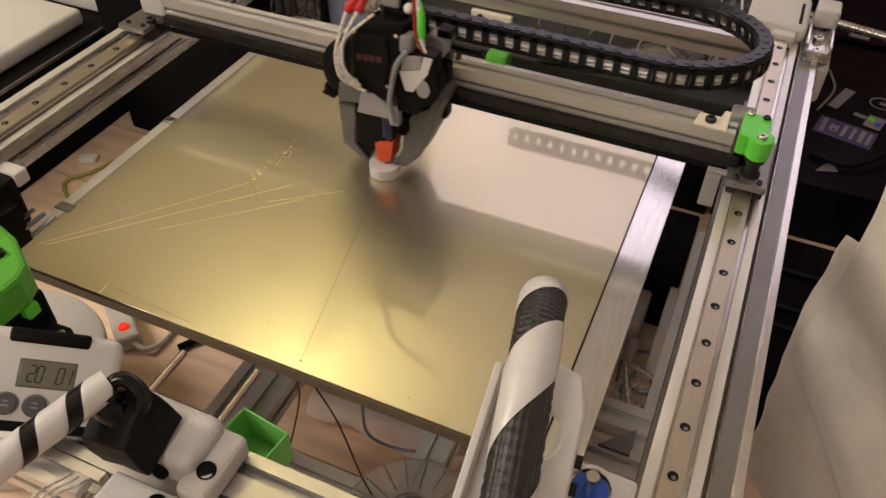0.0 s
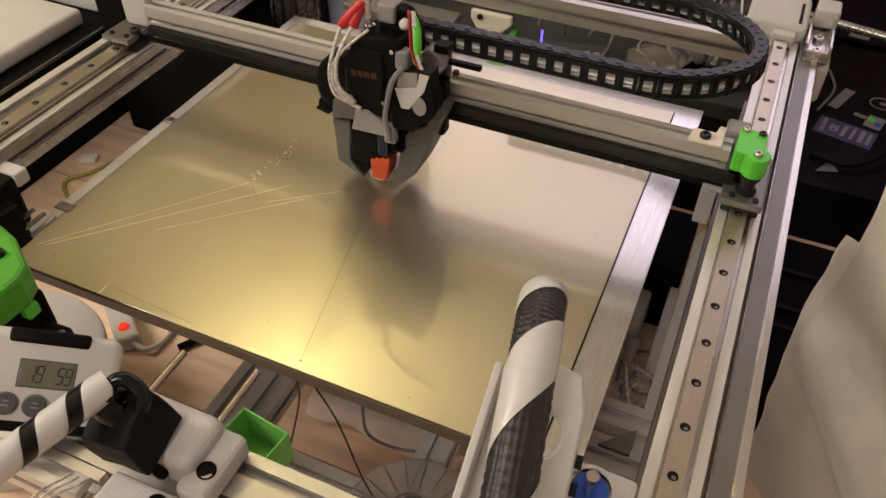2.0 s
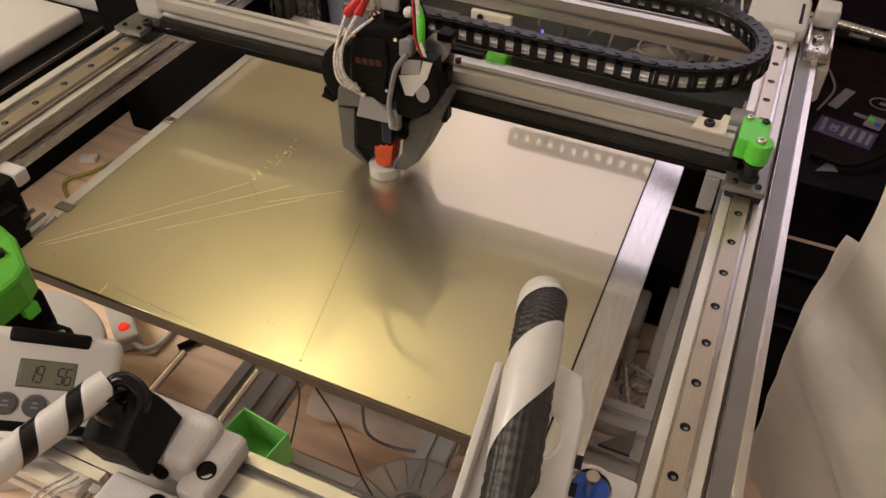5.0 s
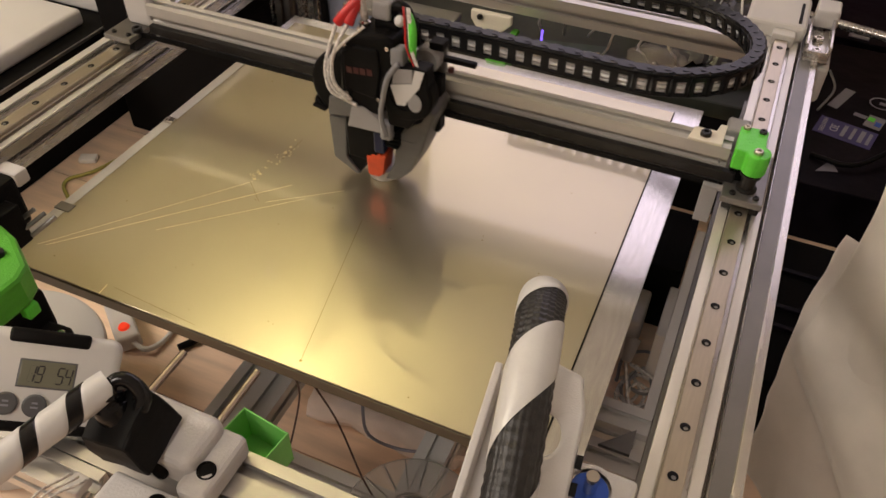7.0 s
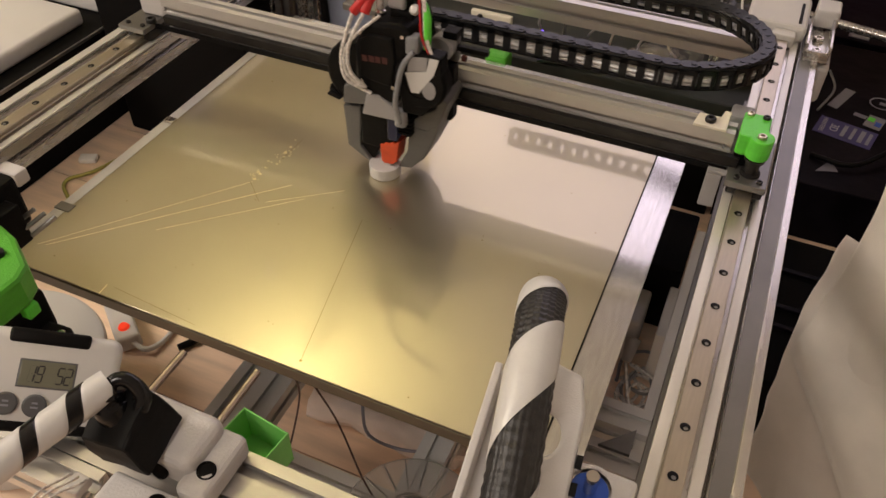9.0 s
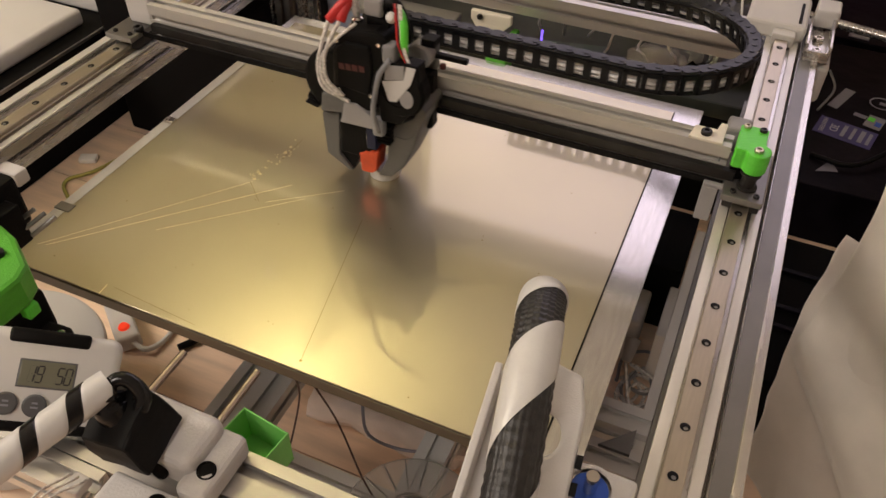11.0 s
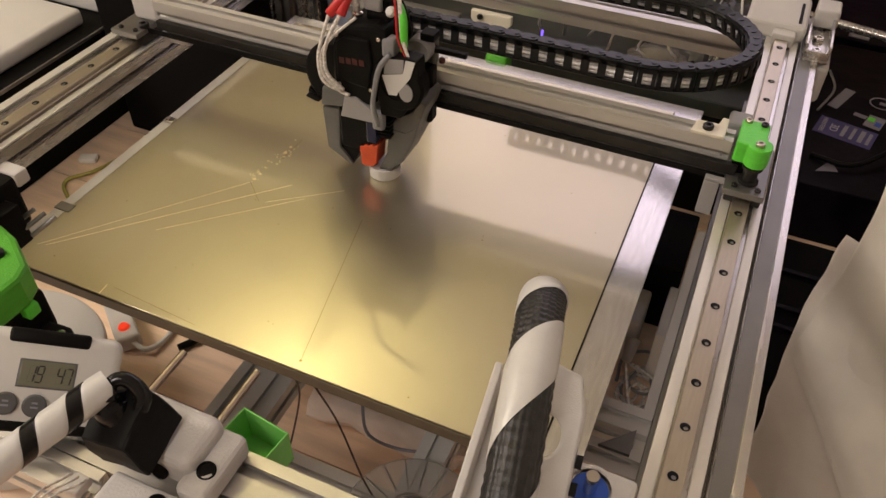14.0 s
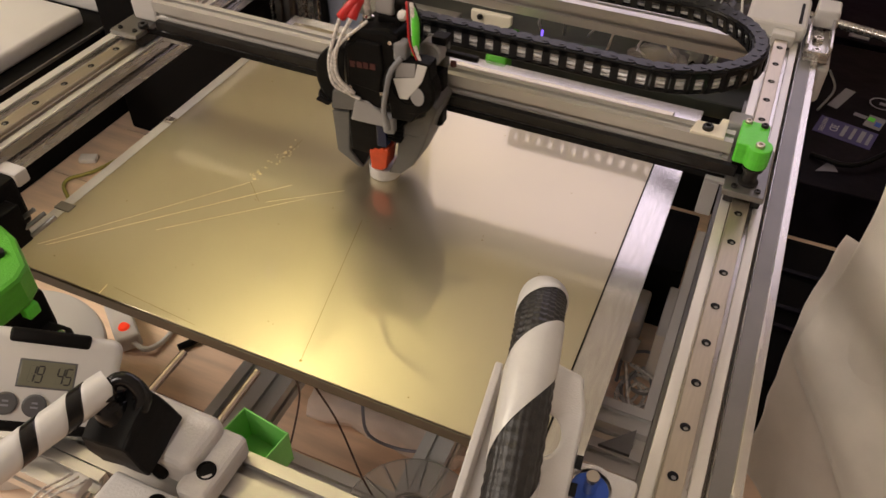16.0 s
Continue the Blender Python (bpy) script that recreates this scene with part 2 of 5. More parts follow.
def tube(pts, r, n=24, seg=10, radii=None, bm=None, weave=0.0):
    """A round tube along a smooth line."""
    bm = bm or bmesh.new()
    line = spline(pts, n)
    rings, side = [], None
    for i, p in enumerate(line):
        t = (line[min(i + 1, n - 1)] - line[max(i - 1, 0)]).normalized()
        if side is None:
            side = t.orthogonal().normalized()
        side = (side - t * side.dot(t)).normalized()
        up = t.cross(side)
        k = r if radii is None else radii(i / (n - 1)) * r
        rings.append([bm.verts.new(p + (side * math.cos(a) + up * math.sin(a)) * (k + weave * math.sin(11 * a + i * 0.75) * math.sin(11 * a - i * 0.75))) for a in (2 * math.pi * j / seg for j in range(seg))])
    for a, b in zip(rings, rings[1:]):
        for j in range(seg):
            bm.faces.new((a[j], a[(j + 1) % seg], b[(j + 1) % seg], b[j]))
    bm.faces.new(rings[0][::-1]), bm.faces.new(rings[-1])
    return soft(bm)


def slot_profile(w, h, nx, ny, sw=0.008, sd=0.007, lip=0.002):
    """The outline of a T-slot beam w by h, with nx slots along its wide faces and ny along its narrow ones."""
    def side(length, n):
        pts = [(0.0, 0.0)]
        for i in range(n):
            c = length * (i + 0.5) / n
            pts += [(c - sw / 2, 0), (c - sw / 2, lip), (c - sw, lip + 0.001), (c - sw * 0.6, sd), (c + sw * 0.6, sd), (c + sw, lip + 0.001), (c + sw / 2, lip), (c + sw / 2, 0)]
        return pts
    out = []
    out += [(x, y) for x, y in side(w, nx)]
    out += [(w - y, x) for x, y in side(h, ny)]
    out += [(w - x, h - y) for x, y in side(w, nx)]
    out += [(y, h - x) for x, y in side(h, ny)]
    return [(x - w / 2, y - h / 2) for x, y in out]


def beam_mesh(p0, p1, w, h, nx=1, ny=1, sw=0.008):
    """A slotted beam from p0 to p1 (centres); w is level, h upright."""
    p0, p1 = Vector(p0), Vector(p1)
    d = (p1 - p0).normalized()
    up = Vector((0, 0, 1)) if abs(d.z) < 0.9 else Vector((0, 1, 0))
    side = up.cross(d).normalized()
    up = d.cross(side)
    m = axes_pose(p0, side, up, d)
    return prism(slot_profile(w, h, nx, ny, sw), (p1 - p0).length, m)


def screw(name, at, normal, r, parent, material=None):
    n = Vector(normal).normalized()
    m = Matrix.Translation(at) @ n.to_track_quat("Z", "Y").to_matrix().to_4x4()
    return link(name, lathe([(0, r * 0.35), (r * 0.45, r * 0.35), (r * 0.5, r * 0.8), (r * 0.85, r * 0.8), (r, r * 0.6), (r, -0.001), (0, -0.001)], 14, m), material or M_CHROME, parent)

# ---------------------------------------------------------------- room
FLOOR_Z = -0.36


def structure(name, bm, material, label):
    return tagged(link(name, bm, material), label, "room shell", kind="structure")


floor = structure("floor", box(-3.0, 2.0, -2.4, 2.2, FLOOR_Z - 0.06, FLOOR_Z - 0.012), M_DESK_DARK, "dark subfloor under the pale pine boards")
structure("wall_north", box(-3.0, 2.0, 2.2, 2.3, FLOOR_Z - 0.06, 1.6), M_WALL, "warm plaster wall behind the printer")
structure("wall_south", box(-3.0, 2.0, -2.5, -2.4, FLOOR_Z - 0.06, 1.6), M_WALL, "warm plaster wall behind the viewer")
structure("wall_west", box(-3.1, -3.0, -2.5, 2.3, FLOOR_Z - 0.06, 1.6), M_WALL, "warm plaster side wall")
structure("wall_east", box(2.0, 2.1, -2.5, 2.3, FLOOR_Z - 0.06, 1.6), M_WALL, "warm plaster side wall")
structure("ceiling", box(-3.1, 2.1, -2.5, 2.3, 1.6, 1.7), M_CEIL, "white painted ceiling")

# ---------------------------------------------------------------- printer frame
RAIL_X = (0.0, -0.6794)
HOLE_Y = (0.0, -0.3238)
frame_ob = thing("printer_frame", "large printer frame of slotted aluminium beams with steel rails", "printer frame")


def rail(x, first, label=""):
    """A linear rail along y with sunk screw holes every 40 mm."""
    base = link("linear_rail", prism([(-0.0075, -0.010), (0.0075, -0.010), (0.0075, -0.0065), (0.0066, -0.0055), (0.0066, -0.0035), (0.0075, -0.0022), (0.0075, -0.0006), (0.0069, 0),
                                      (-0.0069, 0), (-0.0075, -0.0006), (-0.0075, -0.0022), (-0.0066, -0.0035), (-0.0066, -0.0055), (-0.0075, -0.0065)], 0.74,
                                     axes_pose((x, 0.02, 0), (1, 0, 0), (0, 0, 1), (0, -1, 0))), M_STEEL, frame_ob, "steel linear rail with sunk screws")
    y = first
    while y > 0.02:
        y -= 0.04
    k = y
    while k + 0.04 < 0.02:
        k += 0.04
    while k > -0.72:
        if k < 0.018:
            # flat black disc paints the hole's shade, offset grey ring its lit crescent
            well = lathe([(0.0036, 0.0002), (0.0034, 0.0003), (0.0, 0.0003)], 16, Matrix.Translation((x, k, 0)))
            link("hole_shade", well, M_BLACK, base)
            link("screw_socket", lathe([(0.0016, 0.00042), (0.0011, 0.0007), (0.0007, 0.0005), (0, 0.0005)], 12, Matrix.Translation((x + 0.0006, k - 0.0012, 0))), M_ALU_DARK, base)
        k -= 0.04
    return base


def beam(p0, p1, w, h, nx=1, ny=1, material=None, sw=0.008, name="beam"):
    return link(name, beam_mesh(p0, p1, w, h, nx, ny, sw), material or M_ALU, frame_ob)


# right side: the rail beam, and a second beam beside it with its raised lip
beam((0.002, 0.09, -0.025), (0.002, -0.76, -0.025), 0.036, 0.03, 1, 1)
link("side_beam", prism([(0.0235, -0.012), (0.0308, -0.012), (0.0312, -0.0105), (0.0445, -0.0105), (0.0445, -0.02), (0.0425, -0.021), (0.0425, -0.031), (0.0445, -0.032), (0.0445, -0.055), (0.0235, -0.055)], 0.86,
                        axes_pose((0, 0.095, 0), (1, 0, 0), (0, 0, 1), (0, -1, 0))), M_ALU, frame_ob)
link("beam_lip", box(0.0376, 0.0444, -0.762, 0.094, -0.0104, -0.0085, bev=0.0005), M_ALU, frame_ob, "pale raised beam edge")
# dark strip puts the channel's shade into the colour
link("channel_shade", box(0.0242, 0.0372, -0.762, 0.094, -0.0104, -0.0098, bev=0.0002), M_ALU_DARK, frame_ob, "beam channel with its shade painted dark grey")
# pale strips stand for the light caught along the beam's top edges
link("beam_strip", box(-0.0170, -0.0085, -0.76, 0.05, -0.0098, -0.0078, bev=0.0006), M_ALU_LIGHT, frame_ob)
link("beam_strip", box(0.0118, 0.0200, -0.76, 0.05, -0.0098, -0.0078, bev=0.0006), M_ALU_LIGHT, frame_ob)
# darker copy of the aluminium stands for shade below the rail beam
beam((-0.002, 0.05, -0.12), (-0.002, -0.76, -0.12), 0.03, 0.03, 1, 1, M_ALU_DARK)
# left side
beam((-0.692, 0.09, -0.025), (-0.692, -0.76, -0.025), 0.064, 0.03, 2, 1)
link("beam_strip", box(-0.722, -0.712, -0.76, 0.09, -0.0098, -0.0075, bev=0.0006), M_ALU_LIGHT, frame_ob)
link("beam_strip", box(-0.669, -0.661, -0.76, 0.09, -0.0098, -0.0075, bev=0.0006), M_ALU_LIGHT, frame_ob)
for x, f in zip(RAIL_X, HOLE_Y):
    rail(x, f)
# back and front
beam((-0.66, 0.055, -0.025), (-0.022, 0.055, -0.025), 0.06, 0.03, 2, 1, M_ALU_X)
beam((-0.66, -0.715, -0.025), (-0.016, -0.715, -0.025), 0.05, 0.03, 2, 1, M_ALU_X)
# upright posts
for x, y in ((0.03, 0.11), (-0.70, 0.105), (0.03, -0.775), (-0.70, -0.775)):
    beam((x, y, -0.36), (x, y, -0.012 if y > 0 else -0.045), 0.03, 0.03)
# lower frame under the bed
for y in (-0.418, -0.468):
    beam((-0.62, y, -0.215), (0.0, y, -0.215), 0.03, 0.03, 1, 1, M_ALU_MATTE, name="lower_beam")
beam((-0.62, -0.60, -0.225), (-0.02, -0.60, -0.225), 0.03, 0.05, 1, 2, M_ALU_MATTE, name="lower_beam")
beam((-0.395, -0.1, -0.225), (-0.395, -0.584, -0.225), 0.06, 0.03, 2, 1, material=M_ALU_MATTE, name="lower_beam")
beam((-0.20, -0.1, -0.23), (-0.20, -0.584, -0.23), 0.03, 0.03, 1, 1, material=M_ALU_MATTE, name="lower_beam")
beam((-0.01, -0.1, -0.225), (-0.01, -0.76, -0.225), 0.03, 0.03, 1, 1, material=M_ALU_MATTE, name="lower_beam")
for x in (-0.60,):
    for y in (-0.15,):
        beam((x, y, -0.36), (x, y, -0.2), 0.03, 0.03, name="foot_post")
for y in (-0.443,):
    link("corner_gusset", prism([(0, 0), (0.03, 0), (0, 0.03)], 0.004, axes_pose((-0.026, y - 0.02, -0.199), (-1, 0, 0), (0, 1, 0), (0, 0, 1))), M_ALU_DARK, frame_ob)
# corner pieces
link("corner_cover", box(-0.045, 0.024, 0.036, 0.12, -0.008, 0.012, bev=0.004), M_WHITE, frame_ob, "white printed corner cover")
link("corner_cover", box(-0.012, 0.014, 0.021, 0.06, -0.0095, 0.006, bev=0.002), M_WHITE, frame_ob, "white printed corner cover")
link("corner_slot", box(0.013, 0.0165, 0.045, 0.10, 0.006, 0.0128), M_BLACK, frame_ob)
bm = add_box(bmesh.new(), 0.026, 0.054, 0.0, 0.075, -0.0095, -0.005, bev=0.001)
for x in (0.026, 0.051):
    add_box(bm, x, x + 0.003, 0.0, 0.075, -0.005, 0.012, bev=0.0008)
add_box(bm, 0.029, 0.051, 0.0, 0.003, -0.005, 0.004, bev=0.0008)
angle = link("angle_bracket", soft(bm), M_ALU, frame_ob, "cast aluminium angle bracket")
screw("screw", (0.040, 0.045, -0.004), (0, 0, 1), 0.006, angle)
screw("screw", (0.040, 0.016, -0.004), (0, 0, 1), 0.005, angle)
link("corner_cover", box(0.0455, 0.059, 0.0, 0.10, -0.06, -0.013, bev=0.005), M_WHITE, frame_ob, "white printed corner cover")
link("corner_cover", box(0.03, 0.057, 0.08, 0.115, -0.005, 0.018, bev=0.003), M_WHITE, frame_ob)
# printed bracket and green clip on the back beam
link("back_bracket", prism([(0, 0), (0.058, 0), (0.058, -0.012), (0.04, -0.03), (0.012, -0.03), (0, -0.012)], 0.008, axes_pose((-0.388, 0.024, -0.043), (1, 0, 0), (0, 0, 1), (0, -1, 0)), bev=0.002), M_CREAM, frame_ob, "cream printed bracket")
screw("screw", (-0.374, 0.0155, -0.050), (0, -1, 0.2), 0.004, frame_ob, M_BLACK_STEEL)
link("cable_clip", box(-0.341, -0.311, -0.052, -0.022, -0.09, -0.063, bev=0.006), M_GREEN_SHADE, frame_ob, "green printed clip")
link("clip_arm", box(-0.331, -0.321, -0.024, 0.030, -0.070, -0.064, bev=0.002), M_GREEN_SHADE, frame_ob)
# small tab of the left beam
link("beam_end", box(-0.659, -0.632, -0.528, -0.512, -0.034, -0.018, bev=0.003), M_WHITE, frame_ob)

# ---------------------------------------------------------------- heated bed
BED_Z, BX0, BX1, BY0, BY1 = -0.070, -0.6107, -0.0911, -0.5822, -0.0719
bed = thing("heated_bed", "square heated print bed with gold coated sheet on aluminium plate", "print bed")
plate = link("plate", box(-0.6235, -0.0593, BY0 + 0.002, -0.0522, BED_Z - 0.0075, BED_Z - 0.0012, bev=0.0006), M_PLATE, bed, "brushed aluminium plate")
sheet = link("print_sheet", box(BX0, BX1, BY0, BY1, BED_Z - 0.0010, BED_Z, bev=0.0004), M_GOLD, bed, "gold coated print sheet with fine scratches")
link("insulation", box(-0.615, -0.075, BY0 + 0.004, -0.06, BED_Z - 0.016, BED_Z - 0.0078), M_EDGE, bed)
link("edge_trim", box(BX0, BX1, BY0 - 0.0015, BY0 + 0.0018, BED_Z - 0.014, BED_Z - 0.0016, bev=0.0005), M_EDGE, bed, "dark front edge")
link("edge_tape", box(-0.0916, -0.0902, BY0, BY1, BED_Z - 0.0012, BED_Z + 0.0001), M_BLACK, bed)
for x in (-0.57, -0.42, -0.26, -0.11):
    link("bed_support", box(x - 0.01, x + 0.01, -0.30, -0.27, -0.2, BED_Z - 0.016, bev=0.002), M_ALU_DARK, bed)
# added pale strip stands for light caught on the plate's left margin
link("edge_strip", box(-0.6233, -0.6112, BY0 + 0.003, -0.10, BED_Z - 0.0011, BED_Z - 0.0002, bev=0.0003), M_ALU_MATTE, bed, "bare aluminium margin, its caught light put in as a pale strip")
link("binder_clip", box(-0.624, -0.606, -0.508, -0.497, BED_Z - 0.001, BED_Z + 0.0012, bev=0.0003), M_ALU_DARK, bed, "small grey clip")
link("binder_clip", box(-0.621, -0.609, -0.341, -0.331, BED_Z - 0.003, BED_Z + 0.003, bev=0.001), M_CHROME, bed, "small bright clip")


def scratch(p0, p1, w, material, z=0.00016):
    a, b = Vector((*p0, BED_Z + z)), Vector((*p1, BED_Z + z))
    d = (b - a).normalized()
    s = Vector((-d.y, d.x, 0)) * w / 2
    bm = bmesh.new()
    top = [bm.verts.new(p) for p in (a - s * 0.4, b - s * 0.4, b + s, a + s)]
    low = [bm.verts.new(v.co - Vector((0, 0, 0.0001))) for v in top]
    bm.faces.new(top), bm.faces.new(low[::-1])
    for i in range(4):
        bm.faces.new((low[i], low[(i + 1) % 4], top[(i + 1) % 4], top[i]))
    bmesh.ops.recalc_face_normals(bm, faces=bm.faces[:])
    return link("scratch", bm, material, sheet)


scratch((-0.5996, -0.556), (-0.468, -0.3901), 0.0007, M_SCRATCH)
scratch((-0.5915, -0.553), (-0.4276, -0.3779), 0.0009, M_SCRATCH)
scratch((-0.5105, -0.4922), (-0.4043, -0.3921), 0.0007, M_SCRATCH)
scratch((-0.4367, -0.4123), (-0.3739, -0.3637), 0.0006, M_SCRATCH)
scratch((-0.2991, -0.5722), (-0.3355, -0.3961), 0.0006, M_DARKMARK)
scratch((-0.5035, -0.5702), (-0.5024, -0.5823), 0.0009, M_SCRATCH)
scratch((-0.4954, -0.5702), (-0.4023, -0.5772), 0.0005, M_DARKMARK)
scratch((-0.4711, -0.3901), (-0.4448, -0.4143), 0.0006, M_DARKMARK)
scratch((-0.4599, -0.303), (-0.461, -0.3435), 0.0005, M_DARKMARK)
rnd = random.Random(5)
bm = bmesh.new()
for i in range(42):
    u, v = rnd.random(), rnd.random()
    c = Vector((-0.4752, -0.386, BED_Z)).lerp(Vector((-0.463, -0.309, BED_Z)), u) + Vector((0.014 * (v - 0.5) + 0.003, -0.006 * (v - 0.5), 0))
    r = 0.0006 + 0.0016 * rnd.random() ** 2
    k = bmesh.ops.create_circle(bm, cap_ends=True, segments=8, radius=r)["verts"]
    for w in k:
        w.co = Vector((w.co.x * (0.6 + 0.8 * rnd.random()), w.co.y * (0.6 + 0.8 * rnd.random()), 0.00012)) + c
tagged(link("glue_marks", bm, M_FILM, sheet), kind="stuff")
bm = bmesh.new()
for i in range(30):
    c = Vector((rnd.uniform(BX0 + 0.02, BX1 - 0.02), rnd.uniform(BY0 + 0.01, BY1 - 0.03), BED_Z + 0.00012))
    k = bmesh.ops.create_circle(bm, cap_ends=True, segments=6, radius=0.0004 + 0.0005 * rnd.random())["verts"]
    bmesh.ops.translate(bm, verts=k, vec=c)
tagged(link("specks", bm, M_DARKMARK, sheet), kind="stuff")
link("speck", lathe([(0.0014, 0.0002), (0, 0.0005)], 8, Matrix.Translation((-0.2991, -0.573, BED_Z))), M_DARKMARK, sheet)

tagged(link("printed_part", lathe([(0, 0), (0.0160, 0), (0.0165, 0.0005), (0.0168, 0.0125), (0.0163, 0.0131), (0.006, 0.0131), (0.006, 0.0126), (0, 0.0126)], 40, Matrix.Translation((-0.3491, -0.3177, BED_Z + 0.0003))), M_WHITE),
       "small white round part being printed on the gold bed", "printed part")

# ---------------------------------------------------------------- gantry (moves along y)
GY = -0.250
gantry = thing("gantry", "aluminium cross beam with dark rail and green printed end block", "gantry")
link("beam", beam_mesh((-0.655, GY - 0.005, 0.027), (-0.022, GY - 0.005, 0.027), 0.02, 0.03, 1, 1, 0.0065), M_ALU_DULL, gantry)
link("rail", box(-0.650, -0.012, GY - 0.0225, GY - 0.0152, 0.0125, 0.0225, bev=0.0008), M_BLACK_STEEL, gantry, "dark steel rail")
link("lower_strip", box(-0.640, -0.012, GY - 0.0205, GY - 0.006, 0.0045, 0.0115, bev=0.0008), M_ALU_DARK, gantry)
link("belt", box(-0.69, -0.02, GY - 0.0245, GY - 0.0232, 0.006, 0.012), M_BLACK, gantry, "black toothed belt")
for x in RAIL_X:
    link("carriage", box(x - 0.016, x + 0.016, GY - 0.036, GY + 0.030, -0.006, 0.006, bev=0.0015), M_BLACK_STEEL, gantry, "rail carriage")
    link("carriage_plate", box(x - 0.019, x + 0.017, GY - 0.044, GY + 0.034, 0.0062, 0.0125, bev=0.001), M_ALU_DARK, gantry, "aluminium carriage plate")
    for dx in (-0.010, 0.010):
        screw("screw", (x + dx, GY - 0.036, 0.0125), (0, 0, 1), 0.0028, gantry, M_BLACK_STEEL)
# right end block
boss = [(0.0005 + 0.0105 * math.cos(a), -0.0215 + 0.0115 * math.sin(a)) for a in (radians(38 - 196 * k / 14) for k in range(15))]
blk = prism([(-0.019, 0.012), (-0.017, 0.014), (0.003, 0.014), (0.005, 0.012), (0.005, -0.010), (0.0062, -0.0130)] + boss + [(-0.0125, -0.0262), (-0.0175, -0.0258), (-0.019, -0.0240)], 0.020,
            Matrix.Translation((0.0, GY, 0.0305)), bev=0.0010)
block = link("end_block", blk, M_GREEN, gantry, "bright green printed end block")
screw("screw", (0.0, GY - 0.024, 0.0505), (0, 0, 1), 0.0040, block, M_STEEL)
screw("screw", (0.0, GY + 0.009, 0.0505), (0, 0, 1), 0.0033, block, M_BLACK_STEEL)
screw("screw", (-0.014, GY + 0.010, 0.0505), (0, 0, 1), 0.0033, block, M_STEEL)
link("block_foot", prism([(-0.018, 0.012), (0.003, 0.012), (0.003, -0.014), (-0.012, -0.018), (-0.018, -0.018)], 0.0175, Matrix.Translation((0.0, GY, 0.0128)), bev=0.001), M_BLACK, gantry)
link("pulley", lathe([(0, 0.0), (0.009, 0), (0.009, 0.002), (0.0065, 0.003), (0.0065, 0.014), (0.009, 0.015), (0.009, 0.0175), (0, 0.0175)], 20, Matrix.Translation((0.0, GY - 0.025, 0.0128))), M_BLACK_STEEL, gantry, "belt pulley")
bm = prism([(-0.060, -0.016), (-0.030, -0.016), (-0.030, 0.016), (-0.036, 0.016), (-0.038, 0.004), (-0.057, 0.004)], 0.003, Matrix.Translation((0.0, GY, 0.0422)), bev=0.0008)
tab = link("end_bracket", bm, M_CREAM, gantry, "cream printed bracket")
screw("screw", (-0.046, GY - 0.007, 0.0452), (0, 0, 1), 0.0050, tab, M_BLACK_STEEL)
link("end_plate", box(-0.0295, -0.0275, GY - 0.012, GY + 0.05, 0.014, 0.030, bev=0.0008), M_LIGHTGREY, gantry)
link("end_bracket", box(-0.031, -0.010, GY + 0.022, GY + 0.046, 0.0126, 0.038, bev=0.003), M_LIGHTGREY, gantry)
link("cable_tab", box(-0.036, -0.022, GY - 0.030, GY - 0.026, -0.032, 0.006, bev=0.001), M_LIGHTGREY, gantry, "pale hanging tab")
link("tab_arm", box(-0.036, -0.018, GY - 0.030, GY - 0.024, 0.0062, 0.0100, bev=0.001), M_LIGHTGREY, gantry)
# left end
link("end_block", box(-0.69, -0.655, GY - 0.012, GY + 0.022, 0.0128, 0.050, bev=0.004), M_WHITE, gantry, "white printed end block")
screw("screw", (-0.667, GY - 0.024, 0.0125), (0, 0, 1), 0.006, gantry, M_BLACK_STEEL)
link("lower_bracket", prism([(0, 0), (0.034, 0), (0.034, 0.004), (0.014, 0.012), (0, 0.012)], 0.006, axes_pose((-0.655, GY - 0.006, -0.008), (1, 0, 0), (0, 0, 1), (0, -1, 0)), bev=0.001), M_WHITE, gantry)

# ---------------------------------------------------------------- print head (moves along x and y)
HX, HY = -0.350, -0.318
head = thing("print_head", "black print head with grey air ducts and orange nozzle sock", "print head", at=pose(HX, HY, 0))


def front(points, y0, y1, bev=0.0015):
    """A plate whose outline (x, z) faces the front, from y0 (front) to y1 (back)."""
    return prism(points, y1 - y0, axes_pose((0, y1, 0), (1, 0, 0), (0, 0, 1), (0, -1, 0)), bev=bev)


LOW = Matrix.Translation((-0.0084, 0.0155, -0.013))


def lowered(bm, m=LOW):
    """The ducts reach down behind the hot end, close to the bed."""
    bmesh.ops.transform(bm, matrix=m, verts=bm.verts[:])
    return bm


link("back_plate", box(-0.045, 0.06, 0.024, 0.040, -0.002, 0.06, bev=0.003), M_BLACK, head)
link("rail_block", box(-0.03, 0.03, 0.040, 0.0445, 0.012, 0.026, bev=0.001), M_BLACK_STEEL, head)
body = link("extruder_body", front([(-0.0225, 0.046), (-0.0205, 0.088), (-0.014, 0.102), (-0.004, 0.112), (0.024, 0.116), (0.0365, 0.112), (0.0375, 0.091), (0.0265, 0.077), (0.0205, 0.033), (-0.004, 0.033)], -0.020, 0.030, 0.004), M_BLACK, head, "black extruder body")
link("body_boss", front([(-0.016, 0.056), (-0.015, 0.094), (-0.004, 0.102), (0.020, 0.103), (0.022, 0.080), (0.017, 0.052)], -0.0225, -0.018, 0.002), M_BLACK, body)
for x, z in ((-0.013, 0.101), (0.0185, 0.052), (0.029, 0.106), (-0.014, 0.051)):
    screw("screw", (x, -0.0203, z), (0, -1, 0), 0.0020, body)
